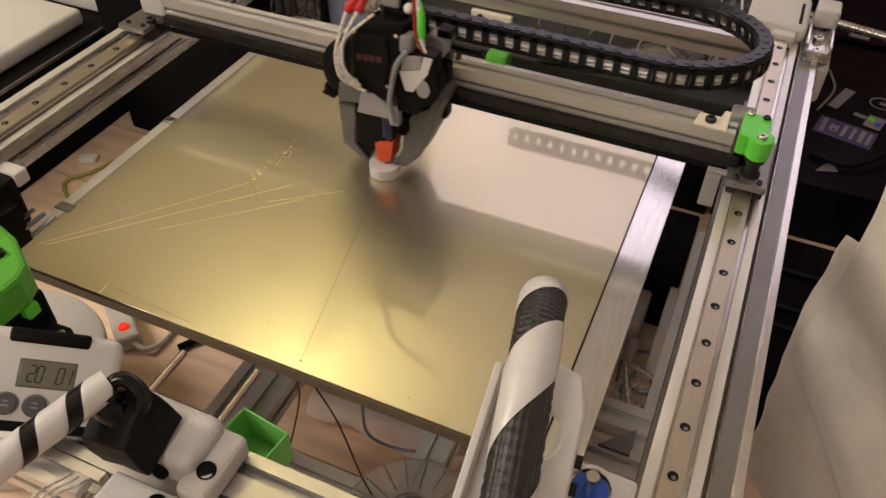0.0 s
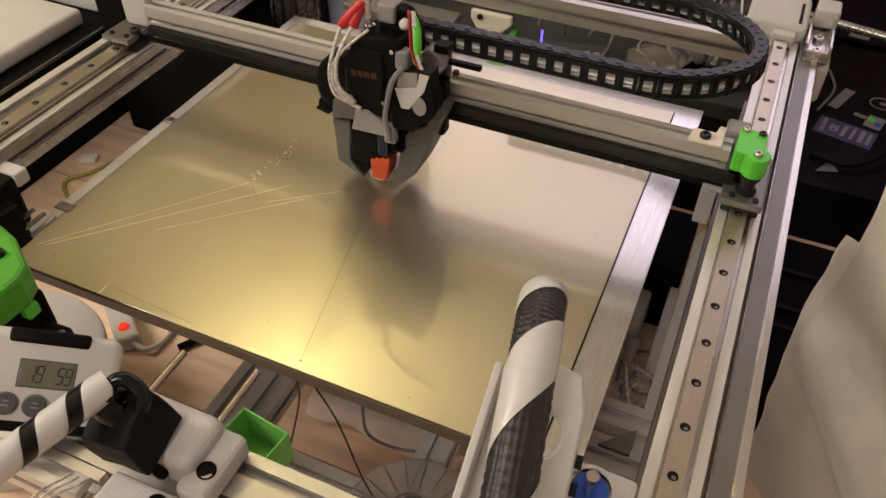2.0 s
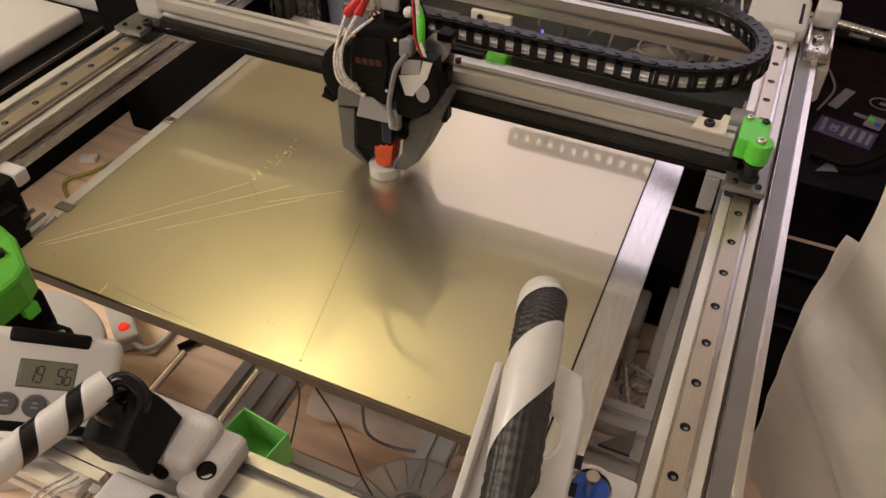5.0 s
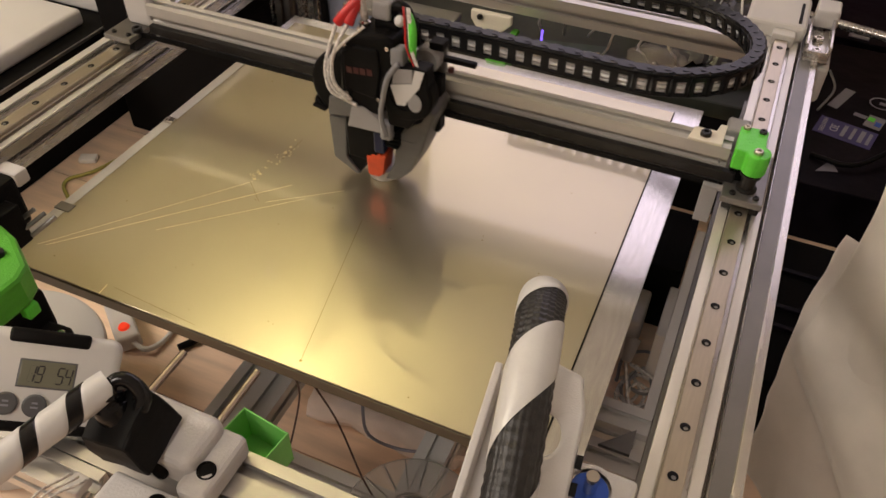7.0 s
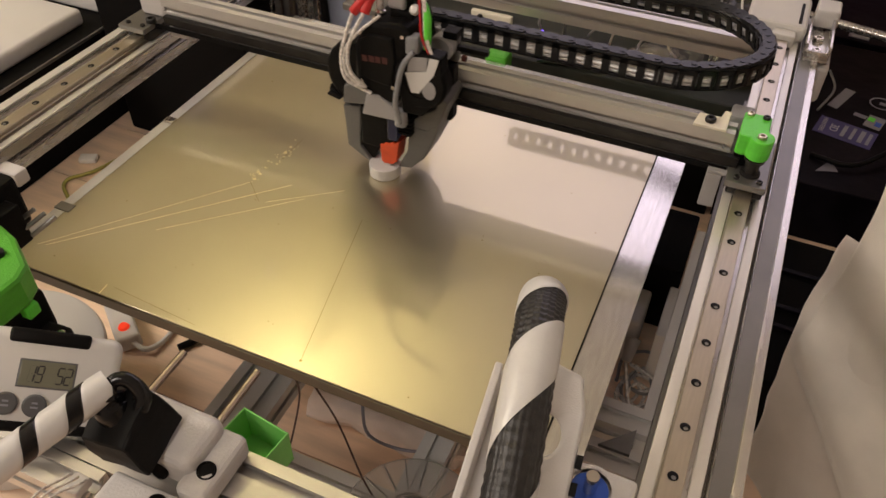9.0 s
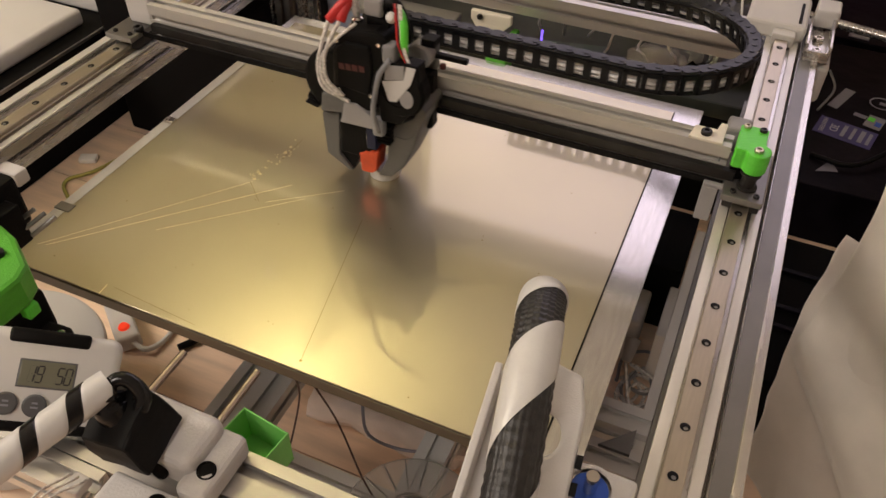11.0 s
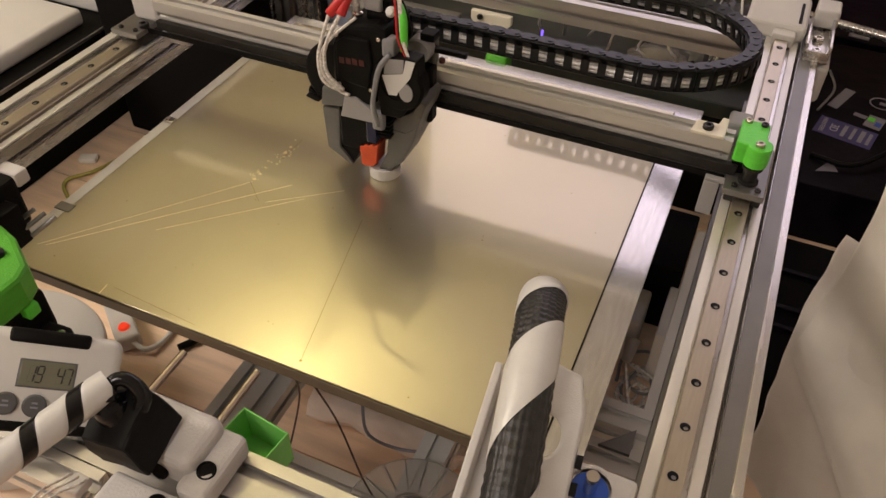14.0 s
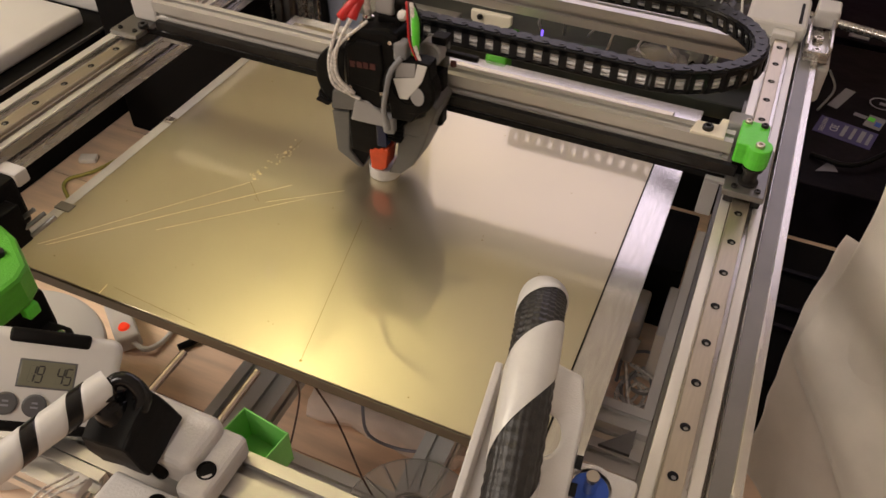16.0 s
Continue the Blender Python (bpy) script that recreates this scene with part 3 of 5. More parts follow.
for i, x in enumerate((-0.0115, -0.0045, 0.002, 0.009)):
    link("emblem_bar", box(x, x + 0.0052, -0.0230, -0.0224, 0.0745 + i * 0.0006, 0.0805 + i * 0.0006), M_REDDARK, body)
link("cheek", front([(-0.0405, 0.017), (-0.0375, 0.038), (-0.0135, 0.046), (0.004, 0.044), (-0.0105, 0.039), (-0.0145, 0.021)], -0.016, 0.012), M_GREY, head, "grey printed cheek")
# blower on the left
blower = link("blower", front([(-0.027, 0.078)] + [(-0.0285 + 0.0345 * math.cos(a), 0.0435 + 0.036 * math.sin(a)) for a in [math.radians(105 + 130 * i / 14) for i in range(15)]]
                              + [(-0.0615, 0.026), (-0.0640, 0.017), (-0.0475, 0.013), (-0.020, 0.020)], -0.004, 0.022, 0.003), M_BLACK, head, "black radial blower")
link("blower_rim", front([(-0.0605, 0.020), (-0.0645, 0.015), (-0.050, 0.0115), (-0.046, 0.016)], -0.007, 0.024), M_BLACK, blower)
# blower on the right, facing the front
rb = link("blower", lathe([(0, 0), (0.024, 0), (0.0265, 0.003), (0.0265, 0.016), (0.024, 0.019), (0.015, 0.019), (0.014, 0.016), (0, 0.016)], 36,
                          axes_pose((0.046, -0.004, 0.064), (1, 0, 0), (0, 0, 1), (0, -1, 0))), M_BLACK, head, "black radial blower with white tape")
link("blower_outlet", front([(0.0285, 0.028), (0.024, 0.058), (0.034, 0.075), (0.066, 0.050), (0.0565, 0.040), (0.0485, 0.029)], -0.022, -0.004), M_BLACK, rb)
link("hub_sticker", lathe([(0, 0), (0.0085, 0), (0.0085, 0.0006), (0, 0.0006)], 24, axes_pose((0.056, -0.0231, 0.060), (0.8, 0, 0), (0, 0, 1.1), (0, -1, 0))), M_LIGHTGREY, rb, "round grey sticker")
link("white_tape", front([(0.0325, 0.073), (0.0535, 0.079), (0.0565, 0.093), (0.0655, 0.093), (0.0605, 0.076), (0.0485, 0.059), (0.0465, 0.055), (0.0385, 0.054)], -0.0238, -0.0230, 0), M_WTAPE, rb, "white tape patch")
link("grey_tape", front([(0.0365, 0.090), (0.0545, 0.093), (0.0535, 0.0795), (0.0345, 0.0745)], -0.0237, -0.0230, 0), M_LIGHTGREY, rb)
link("blower_top", front([(0.0335, 0.073), (0.0365, 0.091), (0.056, 0.0945), (0.067, 0.094), (0.069, 0.066), (0.05, 0.055)], -0.0228, -0.006), M_BLACK, rb)
# mount and ducts
link("mount", front([(-0.0165, 0.014), (0.0215, 0.0155), (0.0185, 0.030), (0.0025, 0.040), (-0.0105, 0.038), (-0.0145, 0.021)], -0.0215, 0.004), M_LIGHTGREY, head, "light grey hot end mount")
link("duct", lowered(front([(-0.0415, 0.0165), (-0.0395, -0.033), (-0.0135, -0.0485), (-0.0105, -0.046), (-0.0245, -0.029), (-0.0215, 0.019)], -0.016, 0.024, 0.0015)), M_GREY, head, "grey printed left air duct")
link("duct_tip", lowered(front([(-0.0255, -0.029), (-0.0005, -0.024), (-0.0125, -0.0495)], -0.013, 0.010, 0.0008)), M_BLACK, head)
link("duct", lowered(front([(0.0325, 0.012), (0.0425, 0.026), (0.0600, 0.037), (0.0675, 0.053), (0.0735, 0.047), (0.0655, 0.022), (0.0605, 0.003), (0.0485, -0.025), (0.034, -0.041), (0.0195, -0.0435), (0.0300, -0.020)], -0.016, 0.024, 0.0015)), M_GREY, head, "grey printed right air duct")
link("duct_rib", lowered(front([(0.033, 0.0115), (0.052, 0.0075), (0.0645, 0.021), (0.052, 0.011)], -0.0168, -0.0155, 0)), M_GREY, head)
link("heatsink", box(-0.030, 0.009, -0.002, 0.036, -0.038, 0.010, bev=0.002), M_BLACK, head)
for i in range(5):
    link("fin", box(0.0065, 0.0305, -0.009, 0.016, -0.008 + i * 0.0045, -0.0055 + i * 0.0045), M_BLACK, head)
link("blue_collar", box(0.006, 0.0165, -0.012, -0.002, -0.016, 0.010, bev=0.001), M_NAVY, head, "dark blue plastic collar")
link("nozzle_sock", lowered(front([(-0.0045, -0.026), (-0.0035, -0.0475), (0.0, -0.049), (0.0095, -0.048), (0.0140, -0.043), (0.0170, -0.0195), (0.0125, -0.0215), (0.010, -0.0195), (0.006, -0.0235), (0.002, -0.0225), (-0.001, -0.026)], -0.010, 0.010, 0.001), Matrix.Translation((-0.0032, 0.006, -0.005))), M_SOCK, head, "orange silicone nozzle sock")
link("nozzle", cyl((0.005, 0.004, -0.0567), (0.005, 0.004, -0.0535), 0.0008, 0.0035, 12), M_CHROME, head, "small metal nozzle")
# fittings and wires
link("fitting", lathe([(0, 0), (0.0105, 0), (0.0105, 0.003), (0.0065, 0.004), (0.0065, 0.012), (0.004, 0.014), (0.004, 0.018), (0, 0.018)], 20, Matrix.Translation((-0.002, -0.001, 0.106)) @ Matrix.Scale(0.8, 4)), M_CHROME, head, "bright steel tube fitting")
link("feed_tube", tube([(-0.002, -0.001, 0.118), (-0.003, -0.004, 0.16), (0.0, 0.015, 0.23), (0.03, 0.06, 0.32)], 0.0034, 20), M_WIRE, head, "white feed tube")
link("idler_arm", box(0.006, 0.024, -0.004, 0.02, 0.121, 0.138, bev=0.003), M_LIGHTGREY, head)
link("idler_base", box(0.008, 0.031, -0.004, 0.024, 0.100, 0.1215, bev=0.003), M_BLACK, head)
for k, (pts, r) in enumerate(((((-0.0215, -0.016, 0.118), (-0.0285, -0.022, 0.094), (-0.0325, -0.025, 0.073), (-0.0285, -0.026, 0.053), (-0.0155, -0.022, 0.044), (-0.004, -0.022, 0.041)), 0.0018),
                              (((-0.0105, -0.016, 0.119), (-0.0175, -0.026, 0.102), (-0.0235, -0.028, 0.082), (-0.0215, -0.028, 0.062), (-0.0085, -0.024, 0.047)), 0.0018),
                              (((0.004, -0.014, 0.118), (-0.0155, -0.026, 0.100), (-0.0265, -0.028, 0.082), (-0.0255, -0.028, 0.060), (-0.012, -0.024, 0.045)), 0.0014))):
    link("heater_wire", tube(pts, r, 30), M_WIRE, head, "white braided wire")
for pts in (((-0.0215, -0.016, 0.117), (-0.013, -0.012, 0.128), (-0.003, -0.002, 0.140)), ((-0.0105, -0.016, 0.118), (-0.0075, -0.008, 0.130), (-0.002, 0.010, 0.146))):
    link("connector", tube(pts, 0.0046, 12), M_RED, head, "red crimp connector")
link("fan_wire", tube([(0.0405, -0.022, 0.095), (0.0315, -0.026, 0.081), (0.0265, -0.027, 0.060), (0.0235, -0.027, 0.038), (0.0265, -0.024, 0.017)], 0.0026, 26), M_CABLE_GREY, head, "grey fan cable")
link("plug", box(0.031, 0.044, -0.021, -0.008, 0.089, 0.108, bev=0.003), M_CABLE_GREY, head)
link("cable_foot", box(0.019, 0.031, -0.024, -0.014, 0.010, 0.030, bev=0.003), M_CABLE_GREY, head)
link("green_strap", tube([(0.0400, 0.000, 0.130), (0.0455, -0.008, 0.131), (0.0500, -0.013, 0.124), (0.0505, -0.014, 0.110), (0.0495, -0.013, 0.096)], 0.0036, 22), M_GREEN, head, "green strap")
link("strap_button", lathe([(0, 0.0045), (0.0035, 0.0035), (0.0050, 0), (0, 0)], 16, pose(0.0365, -0.010, 0.1285, 60, 0, 0)), M_WTAPE, head, "white domed button")
for i, mt in enumerate((M_RED, M_REDDARK, M_WIRE, M_WIRE)):
    o = 0.0018 * i
    link("thin_wire", tube([(0.0405 + o, -0.010, 0.142), (0.0435 + o, -0.014, 0.125), (0.0455 + o, -0.016, 0.109), (0.0535 + o * 0.6, -0.018, 0.094), (0.0605 + o * 0.4, -0.020, 0.086), (0.0625, -0.02, 0.076)], 0.0011, 22, 6), mt, head)
link("loop_sleeve", tube([(0.020, 0.006, 0.112), (0.026, 0.004, 0.132), (0.036, 0.002, 0.134), (0.042, 0.004, 0.118), (0.042, 0.010, 0.098)], 0.0050, 24), M_BLACK, head, "black wire sleeve")
mot = link("small_motor", lathe([(0, 0), (0.011, 0), (0.0125, 0.002), (0.0125, 0.014), (0.011, 0.016), (0.003, 0.016), (0.003, 0.015), (0, 0.015)], 24, axes_pose((0.048, 0.034, 0.0785), (1, 0, 0), (0, 0, 1), (0, -1, 0))), M_LIGHTGREY, head, "small round grey housing")
link("motor_bracket", box(0.038, 0.060, 0.034, 0.044, 0.058, 0.088, bev=0.003), M_GREY, head)
link("socket", box(0.050, 0.064, 0.020, 0.034, 0.090, 0.0975, bev=0.001), M_BLACK, head)
link("probe_arm", box(0.056, 0.092, 0.030, 0.036, 0.0745, 0.0795, bev=0.001), M_BLACK, head, "thin black arm")
link("probe_tip", lathe([(0, 0), (0.003, 0), (0.003, 0.004), (0, 0.005)], 10, Matrix.Translation((0.070, 0.026, 0.069))), M_REDDARK, head)

# ---------------------------------------------------------------- cable chain
PITCH, CH_Z, CH_H = 0.0167, 0.0345, 0.0235
chain = thing("cable_chain", "black plastic cable chain looping beside the cross beam", "cable chain")


def chain_link():
    """One link: top and bottom straps, walls with a window in them, and the pin bosses. It lies along x, bends level."""
    bm = bmesh.new()
    w, p = 0.0140, PITCH
    for z in (0.0, CH_H - 0.0022):
        add_box(bm, -p * 0.56, p * 0.50, -w / 2, w / 2, z, z + 0.0022, bev=0.0008, seg=1)
    for y0, y1 in ((-w / 2 - 0.0009, -w / 2 + 0.0009), (w / 2 - 0.0009, w / 2 + 0.0009)):
        add_box(bm, -p * 0.50, p * 0.50, y0, y1, CH_H - 0.0066, CH_H - 0.002)
        add_box(bm, -p * 0.50, p * 0.50, y0, y1, 0.002, 0.0034)
        add_box(bm, -p * 0.50, -p * 0.24, y0, y1, 0.002, CH_H - 0.002)
        add_box(bm, p * 0.28, p * 0.50, y0, y1, 0.002, CH_H - 0.002)
    r = w / 2 - 0.0006
    oval = [(p * 0.18 + r * math.cos(a), r * math.sin(a)) for a in (math.pi * (k / 8 - 0.5) for k in range(9))]
    oval += [(-p * 0.30 - 0.5 * r * math.cos(a), -r * math.sin(a)) for a in (math.pi * (k / 8 - 0.5) for k in range(9))]
    lo = [bm.verts.new((x, y, CH_H - 0.0004)) for x, y in oval]
    hi = [bm.verts.new((x * 0.97, y * 0.94, CH_H + 0.0012)) for x, y in oval]
    bm.faces.new(hi)
    for k in range(len(oval)):
        bm.faces.new((lo[k], lo[(k + 1) % len(oval)], hi[(k + 1) % len(oval)], hi[k]))
    add_cyl(bm, (p * 0.24, 0, CH_H + 0.0010), (p * 0.24, 0, CH_H + 0.0018), 0.0026, seg=12)
    add_cyl(bm, (p * 0.24, 0, -0.0012), (p * 0.24, 0, 0.001), 0.0030, seg=12)
    return soft(bm)


def cable_piece(full):
    bm = bmesh.new()
    rows = ((0.0022, 0.0042, 0.0016), (-0.0024, 0.0046, 0.0020))
    if full:
        rows += ((-0.0042, 0.0095, 0.0022), (-0.0030, 0.0132, 0.0016), (0.0030, 0.0110, 0.0024))
    for y, z, r in rows:
        add_cyl(bm, (-PITCH * 0.54, y, z), (PITCH * 0.54, y, z), r, seg=10)
    return soft(bm)


N_LINKS = 44
links = [link("chain_link", chain_link(), M_CHAIN, chain)]
full_cable = link("cable", cable_piece(True), M_GREYCABLE, links[0], "pale grey cables inside")
spare_cable = None
for i in range(N_LINKS - 1):
    o = new("chain_link", links[0].data)
    o.parent = chain
    links.append(o)
    if i < 25:
        c = new("cable", full_cable.data)
    elif spare_cable is None:
        spare_cable = c = link("cable", cable_piece(False), M_GREYCABLE)
    else:
        c = new("cable", spare_cable.data)
    c.parent = o
    tagged(c, "pale grey cables inside")
CHAIN_END_X, CHAIN_BACK_Y, CHAIN_LEN = -0.30, -0.036, N_LINKS * PITCH
CH_X0, CH_Y0, CH_RISE = -0.360, -0.224, 0.09


def chain_pose(i, dx, dy):
    """The pose of link i, counted from the head, when head and gantry are off by dx and dy."""
    x, y = CH_X0 + dx, CH_Y0 + dy
    r = (CHAIN_BACK_Y - y) / 2
    xb = (CHAIN_LEN - math.pi * r + CHAIN_END_X + x) / 2
    s = (i + 0.5) * PITCH
    a, b = xb - x, math.pi * r
    if s < a:
        px, py, turn = x + s, y, 0.0
    elif s < a + b:
        t = (s - a) / r
        px, py, turn = xb + r * math.sin(t), y + r - r * math.cos(t), math.degrees(t)
    else:
        px, py, turn = xb - (s - a - b), CHAIN_BACK_Y, 180.0
    lean = -24.0 * max(0.0, min(1.0, (turn - 60.0) / 120.0))
    return pose(px, py, CH_Z + CH_RISE * (CHAIN_BACK_Y - py), lean, 0, turn)


for i, o in enumerate(links):
    o.matrix_local = chain_pose(i, 0, 0)

# ---------------------------------------------------------------- front left: timer, looms, motor mounts
PXM = 0.000365
TIMER_AT = Vector((-0.3912, -0.7140, 0.0280))
ca, sa = math.cos(radians(-6)), math.sin(radians(-6))
R_, U_, B_ = Vector(CAM_RIGHT), Vector(CAM_UP), Vector(CAM_BACK)
T_N = (EYE - TIMER_AT).normalized()
T_X = R_ * ca + U_ * sa
T_X = (T_X - T_N * T_X.dot(T_N)).normalized()
T_POSE = axes_pose(TIMER_AT, T_X, T_N.cross(T_X), T_N)
timer = thing("kitchen_timer", "white digital kitchen timer with black top band and small display", "timer", at=T_POSE)
link("case", soft(add_box(bmesh.new(), -0.050, 0.042, -0.036, 0.029, -0.020, 0.0, bev=0.008, seg=4)), M_WHITE_CASE, timer)
link("band", soft(add_box(bmesh.new(), -0.028, 0.021, 0.0195, 0.0295, -0.014, 0.0012, bev=0.0025, seg=3)), M_BLACK, timer, "black rubber top band")
# black strip stands for the shadow under the timer's base
link("base_shade", soft(add_box(bmesh.new(), -0.049, 0.040, -0.0368, -0.0295, -0.018, 0.0010, bev=0.003, seg=3)), M_BLACK, timer, "shade under the timer put in as a black strip")
link("display_frame", box(-0.0190, 0.0155, -0.0085, 0.0100, -0.004, 0.0005, bev=0.0006), M_BUTTON, timer)
lcd = link("display", box(-0.0180, 0.0145, -0.0075, 0.0090, -0.004, 0.0008, bev=0.0006), M_LCD, timer, "greenish grey display with dark digits")
for x in (-0.0225, -0.0055):
    b = link("button", lathe([(0, 0.003), (0.0062, 0.003), (0.0072, 0.0022), (0.0075, 0), (0, -0.001)], 24, Matrix.Translation((x, -0.0195, 0.0))), M_BUTTON, timer, "round dark grey button")
    for k, w in enumerate((0.0035, 0.0045)):
        link("button_mark", box(x - w / 2, x + w / 2, -0.0185 - 0.0028 * k, -0.0172 - 0.0028 * k, 0.003, 0.0033), M_BARS, b)

DIG_W, DIG_H, SEG_T = 0.0036, 0.0104, 0.0010
SEGMENTS = {"a": (0, 1, 0), "b": (0.5, 0.5, 1), "c": (0.5, -0.5, 1), "d": (0, -1, 0), "e": (-0.5, -0.5, 1), "f": (-0.5, 0.5, 1), "g": (0, 0, 0)}
SHAPES = {"0": "abcdef", "1": "bc", "2": "abged", "3": "abgcd", "4": "fgbc", "5": "afgcd", "6": "afgedc", "7": "abc", "8": "abcdefg", "9": "abcdfg"}
vanes = []
for place, dx in enumerate((-0.0108, -0.0060, 0.0062, 0.0110)):
    for key, (ux, uy, upright) in SEGMENTS.items():
        long = DIG_H / 2 - 0.0006 if upright else DIG_W - 0.0004
        bm = box(-long / 2, long / 2, -SEG_T / 2, SEG_T / 2, -0.00004, 0.00004)
        seg = link("segment", bm, M_SEG, lcd)
        at = pose(dx + ux * DIG_W + 0.0006 * uy, 0.0006 + uy * DIG_H / 2, 0.0009, 0, 0, 84 if upright else 0)
        seg.matrix_local = at
        vanes.append((place, key, seg, at))


def striped_loom(name, label, pts, r, turns, phase, parent_group, ends):
    """A cable loom: braided sleeve, with white and black tape wound round it."""
    ob = thing(name, label, "cable loom", parent_group)
    link("sleeve", tube(pts, r, 190, 72, radii=ends, weave=0.0007), M_BRAID, ob, "black braided sleeve")
    line = spline(pts, 161)
    for mt, nm, off in ((M_WTAPE, "white_tape", 0.0), (M_TAPE, "black_tape", 0.5 if ends else 0.66)):
        if nm == "black_tape" and ends is not None and phase > 5:
            continue
        span = 0.98 if ends else (1.34 if nm == "white_tape" else 0.66)
        bm = bmesh.new()
        side, prev = None, None
        for i, p in enumerate(line):
            t = (line[min(i + 1, 160)] - line[max(i - 1, 0)]).normalized()
            side = t.orthogonal().normalized() if side is None else (side - t * side.dot(t)).normalized()
            up = t.cross(side)
            k = (r + 0.0011) * (1.0 if ends is None else ends(i / 160))
            ring = []
            for j in range(15):
                a = 2 * math.pi * (turns * i / 160 + phase + off) + span * math.pi * (j / 14)
                ring.append(bm.verts.new(p + (side * math.cos(a) + up * math.sin(a)) * (k if 0 < j < 14 else (r + 0.0006) * (1 if ends is None else ends(i / 160)))))
            if prev:
                for j in range(14):
                    bm.faces.new((prev[j], prev[j + 1], ring[j + 1], ring[j]))
            prev = ring
        bmesh.ops.recalc_face_normals(bm, faces=bm.faces[:])
        link(nm, soft(bm), mt, ob, nm.replace("_", " ") + " wound round the sleeve")
    return ob


def round_ends(u):
    return min(1.0, 0.55 + 6 * u) * min(1.0, 0.35 + 9 * (1 - u))


LOOM_L = [(-0.3495, -0.8039, 0.0603), (-0.3437, -0.783, 0.0614), (-0.3388, -0.7671, 0.0627), (-0.3335, -0.7519, 0.0641), (-0.3276, -0.7362, 0.066), (-0.3212, -0.7215, 0.0678)]
striped_loom("cable_loom", "thick cable loom wound with black and white tape", LOOM_L, 0.0088, -2.9, 0.25, "striped looms", None)
striped_loom("cable_loom", "braided cable loom wrapped in a spiral of white tape", [(-0.072, -0.765, 0.055), (-0.081, -0.700, 0.085), (-0.094, -0.630, 0.105), (-0.102, -0.590, 0.104), (-0.1045, -0.573, 0.092)], 0.0136, 2.75, 6.36, "striped looms", round_ends)

for ob in [o for o in bpy.data.objects if o.name.startswith("cable_loom") and "spiral" in o["label"]]:
    link("end_tape", tube([(-0.1030, -0.583, 0.1005), (-0.1040, -0.578, 0.0962), (-0.1047, -0.5725, 0.0915)], 0.0150, 14, 24, radii=lambda u: 1.0 if u < 0.6 else 1.0 - 0.9 * (u - 0.6)), M_WTAPE, ob, "white tape end")

mount = thing("motor_mount", "white printed motor mount bolted on the front beam", "mount")
link("body", box(-0.345, -0.272, -0.730, -0.690, -0.0098, 0.022, bev=0.008, seg=4), M_WHITE, mount)
link("bearing_arm", box(-0.279, -0.257, -0.740, -0.69, -0.0098, 0.010, bev=0.005, seg=3), M_WHITE, mount)
link("flange", box(-0.32, -0.262, -0.775, -0.742, -0.0098, 0.008, bev=0.004, seg=3), M_WHITE, mount)
for c, n in (((-0.266, -0.722, 0.0100), (0.1, -0.1, 1)), ((-0.281, -0.752, 0.0082), (0.1, -0.1, 1)), ((-0.296, -0.731, 0.004), (0.1, -1, 0.3))):
    m = Matrix.Translation(c) @ Vector(n).to_track_quat("Z", "Y").to_matrix().to_4x4()
    link("bolt_hole", lathe([(0.0062, 0.0), (0.0062, 0.0012), (0.0052, 0.0014), (0.0048, 0.0004), (0, 0.0004)], 20, m), M_BLACK, mount)
# bundle wrapped in black tape on the mount
BUNDLE = pose(-0.3115, -0.7275, 0.038, 12, -8, 2) @ Matrix.Scale(0.76, 4)
TO_BUNDLE = BUNDLE.inverted()
wrap = thing("taped_bundle", "angular bundle wrapped in creased black tape on the white mount", "taped bundle", at=BUNDLE)
bm = add_box(bmesh.new(), -0.026, 0.024, -0.026, 0.026, -0.024, 0.022, bev=0.0014, seg=1)
bmesh.ops.subdivide_edges(bm, edges=bm.edges[:], cuts=9, use_grid_fill=True)
for v in bm.verts:
    high = max(0.0, v.co.z) / 0.022
    lift = 0.20 * high * (v.co.y + 0.6 * v.co.x)
    pleat = 0.0010 * math.sin(v.co.z * 560 + v.co.y * 70) * max(0.0, min(1.0, (v.co.z - 0.006) / 0.008))
    v.co = Vector((v.co.x * (1 - 0.08 * high) + pleat, v.co.y * (1 - 0.10 * high), v.co.z + lift)) + Vector(noise.noise_vector(v.co * 45)) * 0.0011 + Vector(noise.noise_vector(v.co * 240)) * 0.0003
link("wrap", soft(bm, 40), M_WRAP, wrap)


def on_bundle(bm):
    bmesh.ops.transform(bm, matrix=TO_BUNDLE, verts=bm.verts[:])
    return bm


link("taped_neck", on_bundle(tube([(-0.3065, -0.7285, 0.0400), (-0.3135, -0.7284, 0.0470), (-0.3200, -0.7275, 0.0560), (-0.3215, -0.7240, 0.0640)], 0.0125, 26, 22, radii=lambda u: 1.0 + 0.04 * math.sin(13 * u) - 0.25 * u)), M_TAPE, wrap, "creased black tape neck")
link("tape_loop", on_bundle(tube([(-0.3150, -0.7300, 0.0640), (-0.3190, -0.7230, 0.0700), (-0.3150, -0.7175, 0.0715), (-0.3080, -0.7160, 0.0680), (-0.3015, -0.7180, 0.0620), (-0.3010, -0.7235, 0.0560)], 0.0040, 36, 16, radii=lambda u: 1.0 + 0.25 * u)), M_TAPE, wrap, "shiny black loop")
for c, w, h, turn in (((0.008, 0.010, 0.020), 0.014, 0.012, 10), ((-0.016, 0.006, 0.019), 0.010, 0.007, 60)):
    link("tape_end", prism([(0, 0), (w, 0), (w * 0.8, h * 0.5), (w * 0.35, h)], 0.0008, pose(*c, 62, 0, turn)), M_TAPE, wrap)
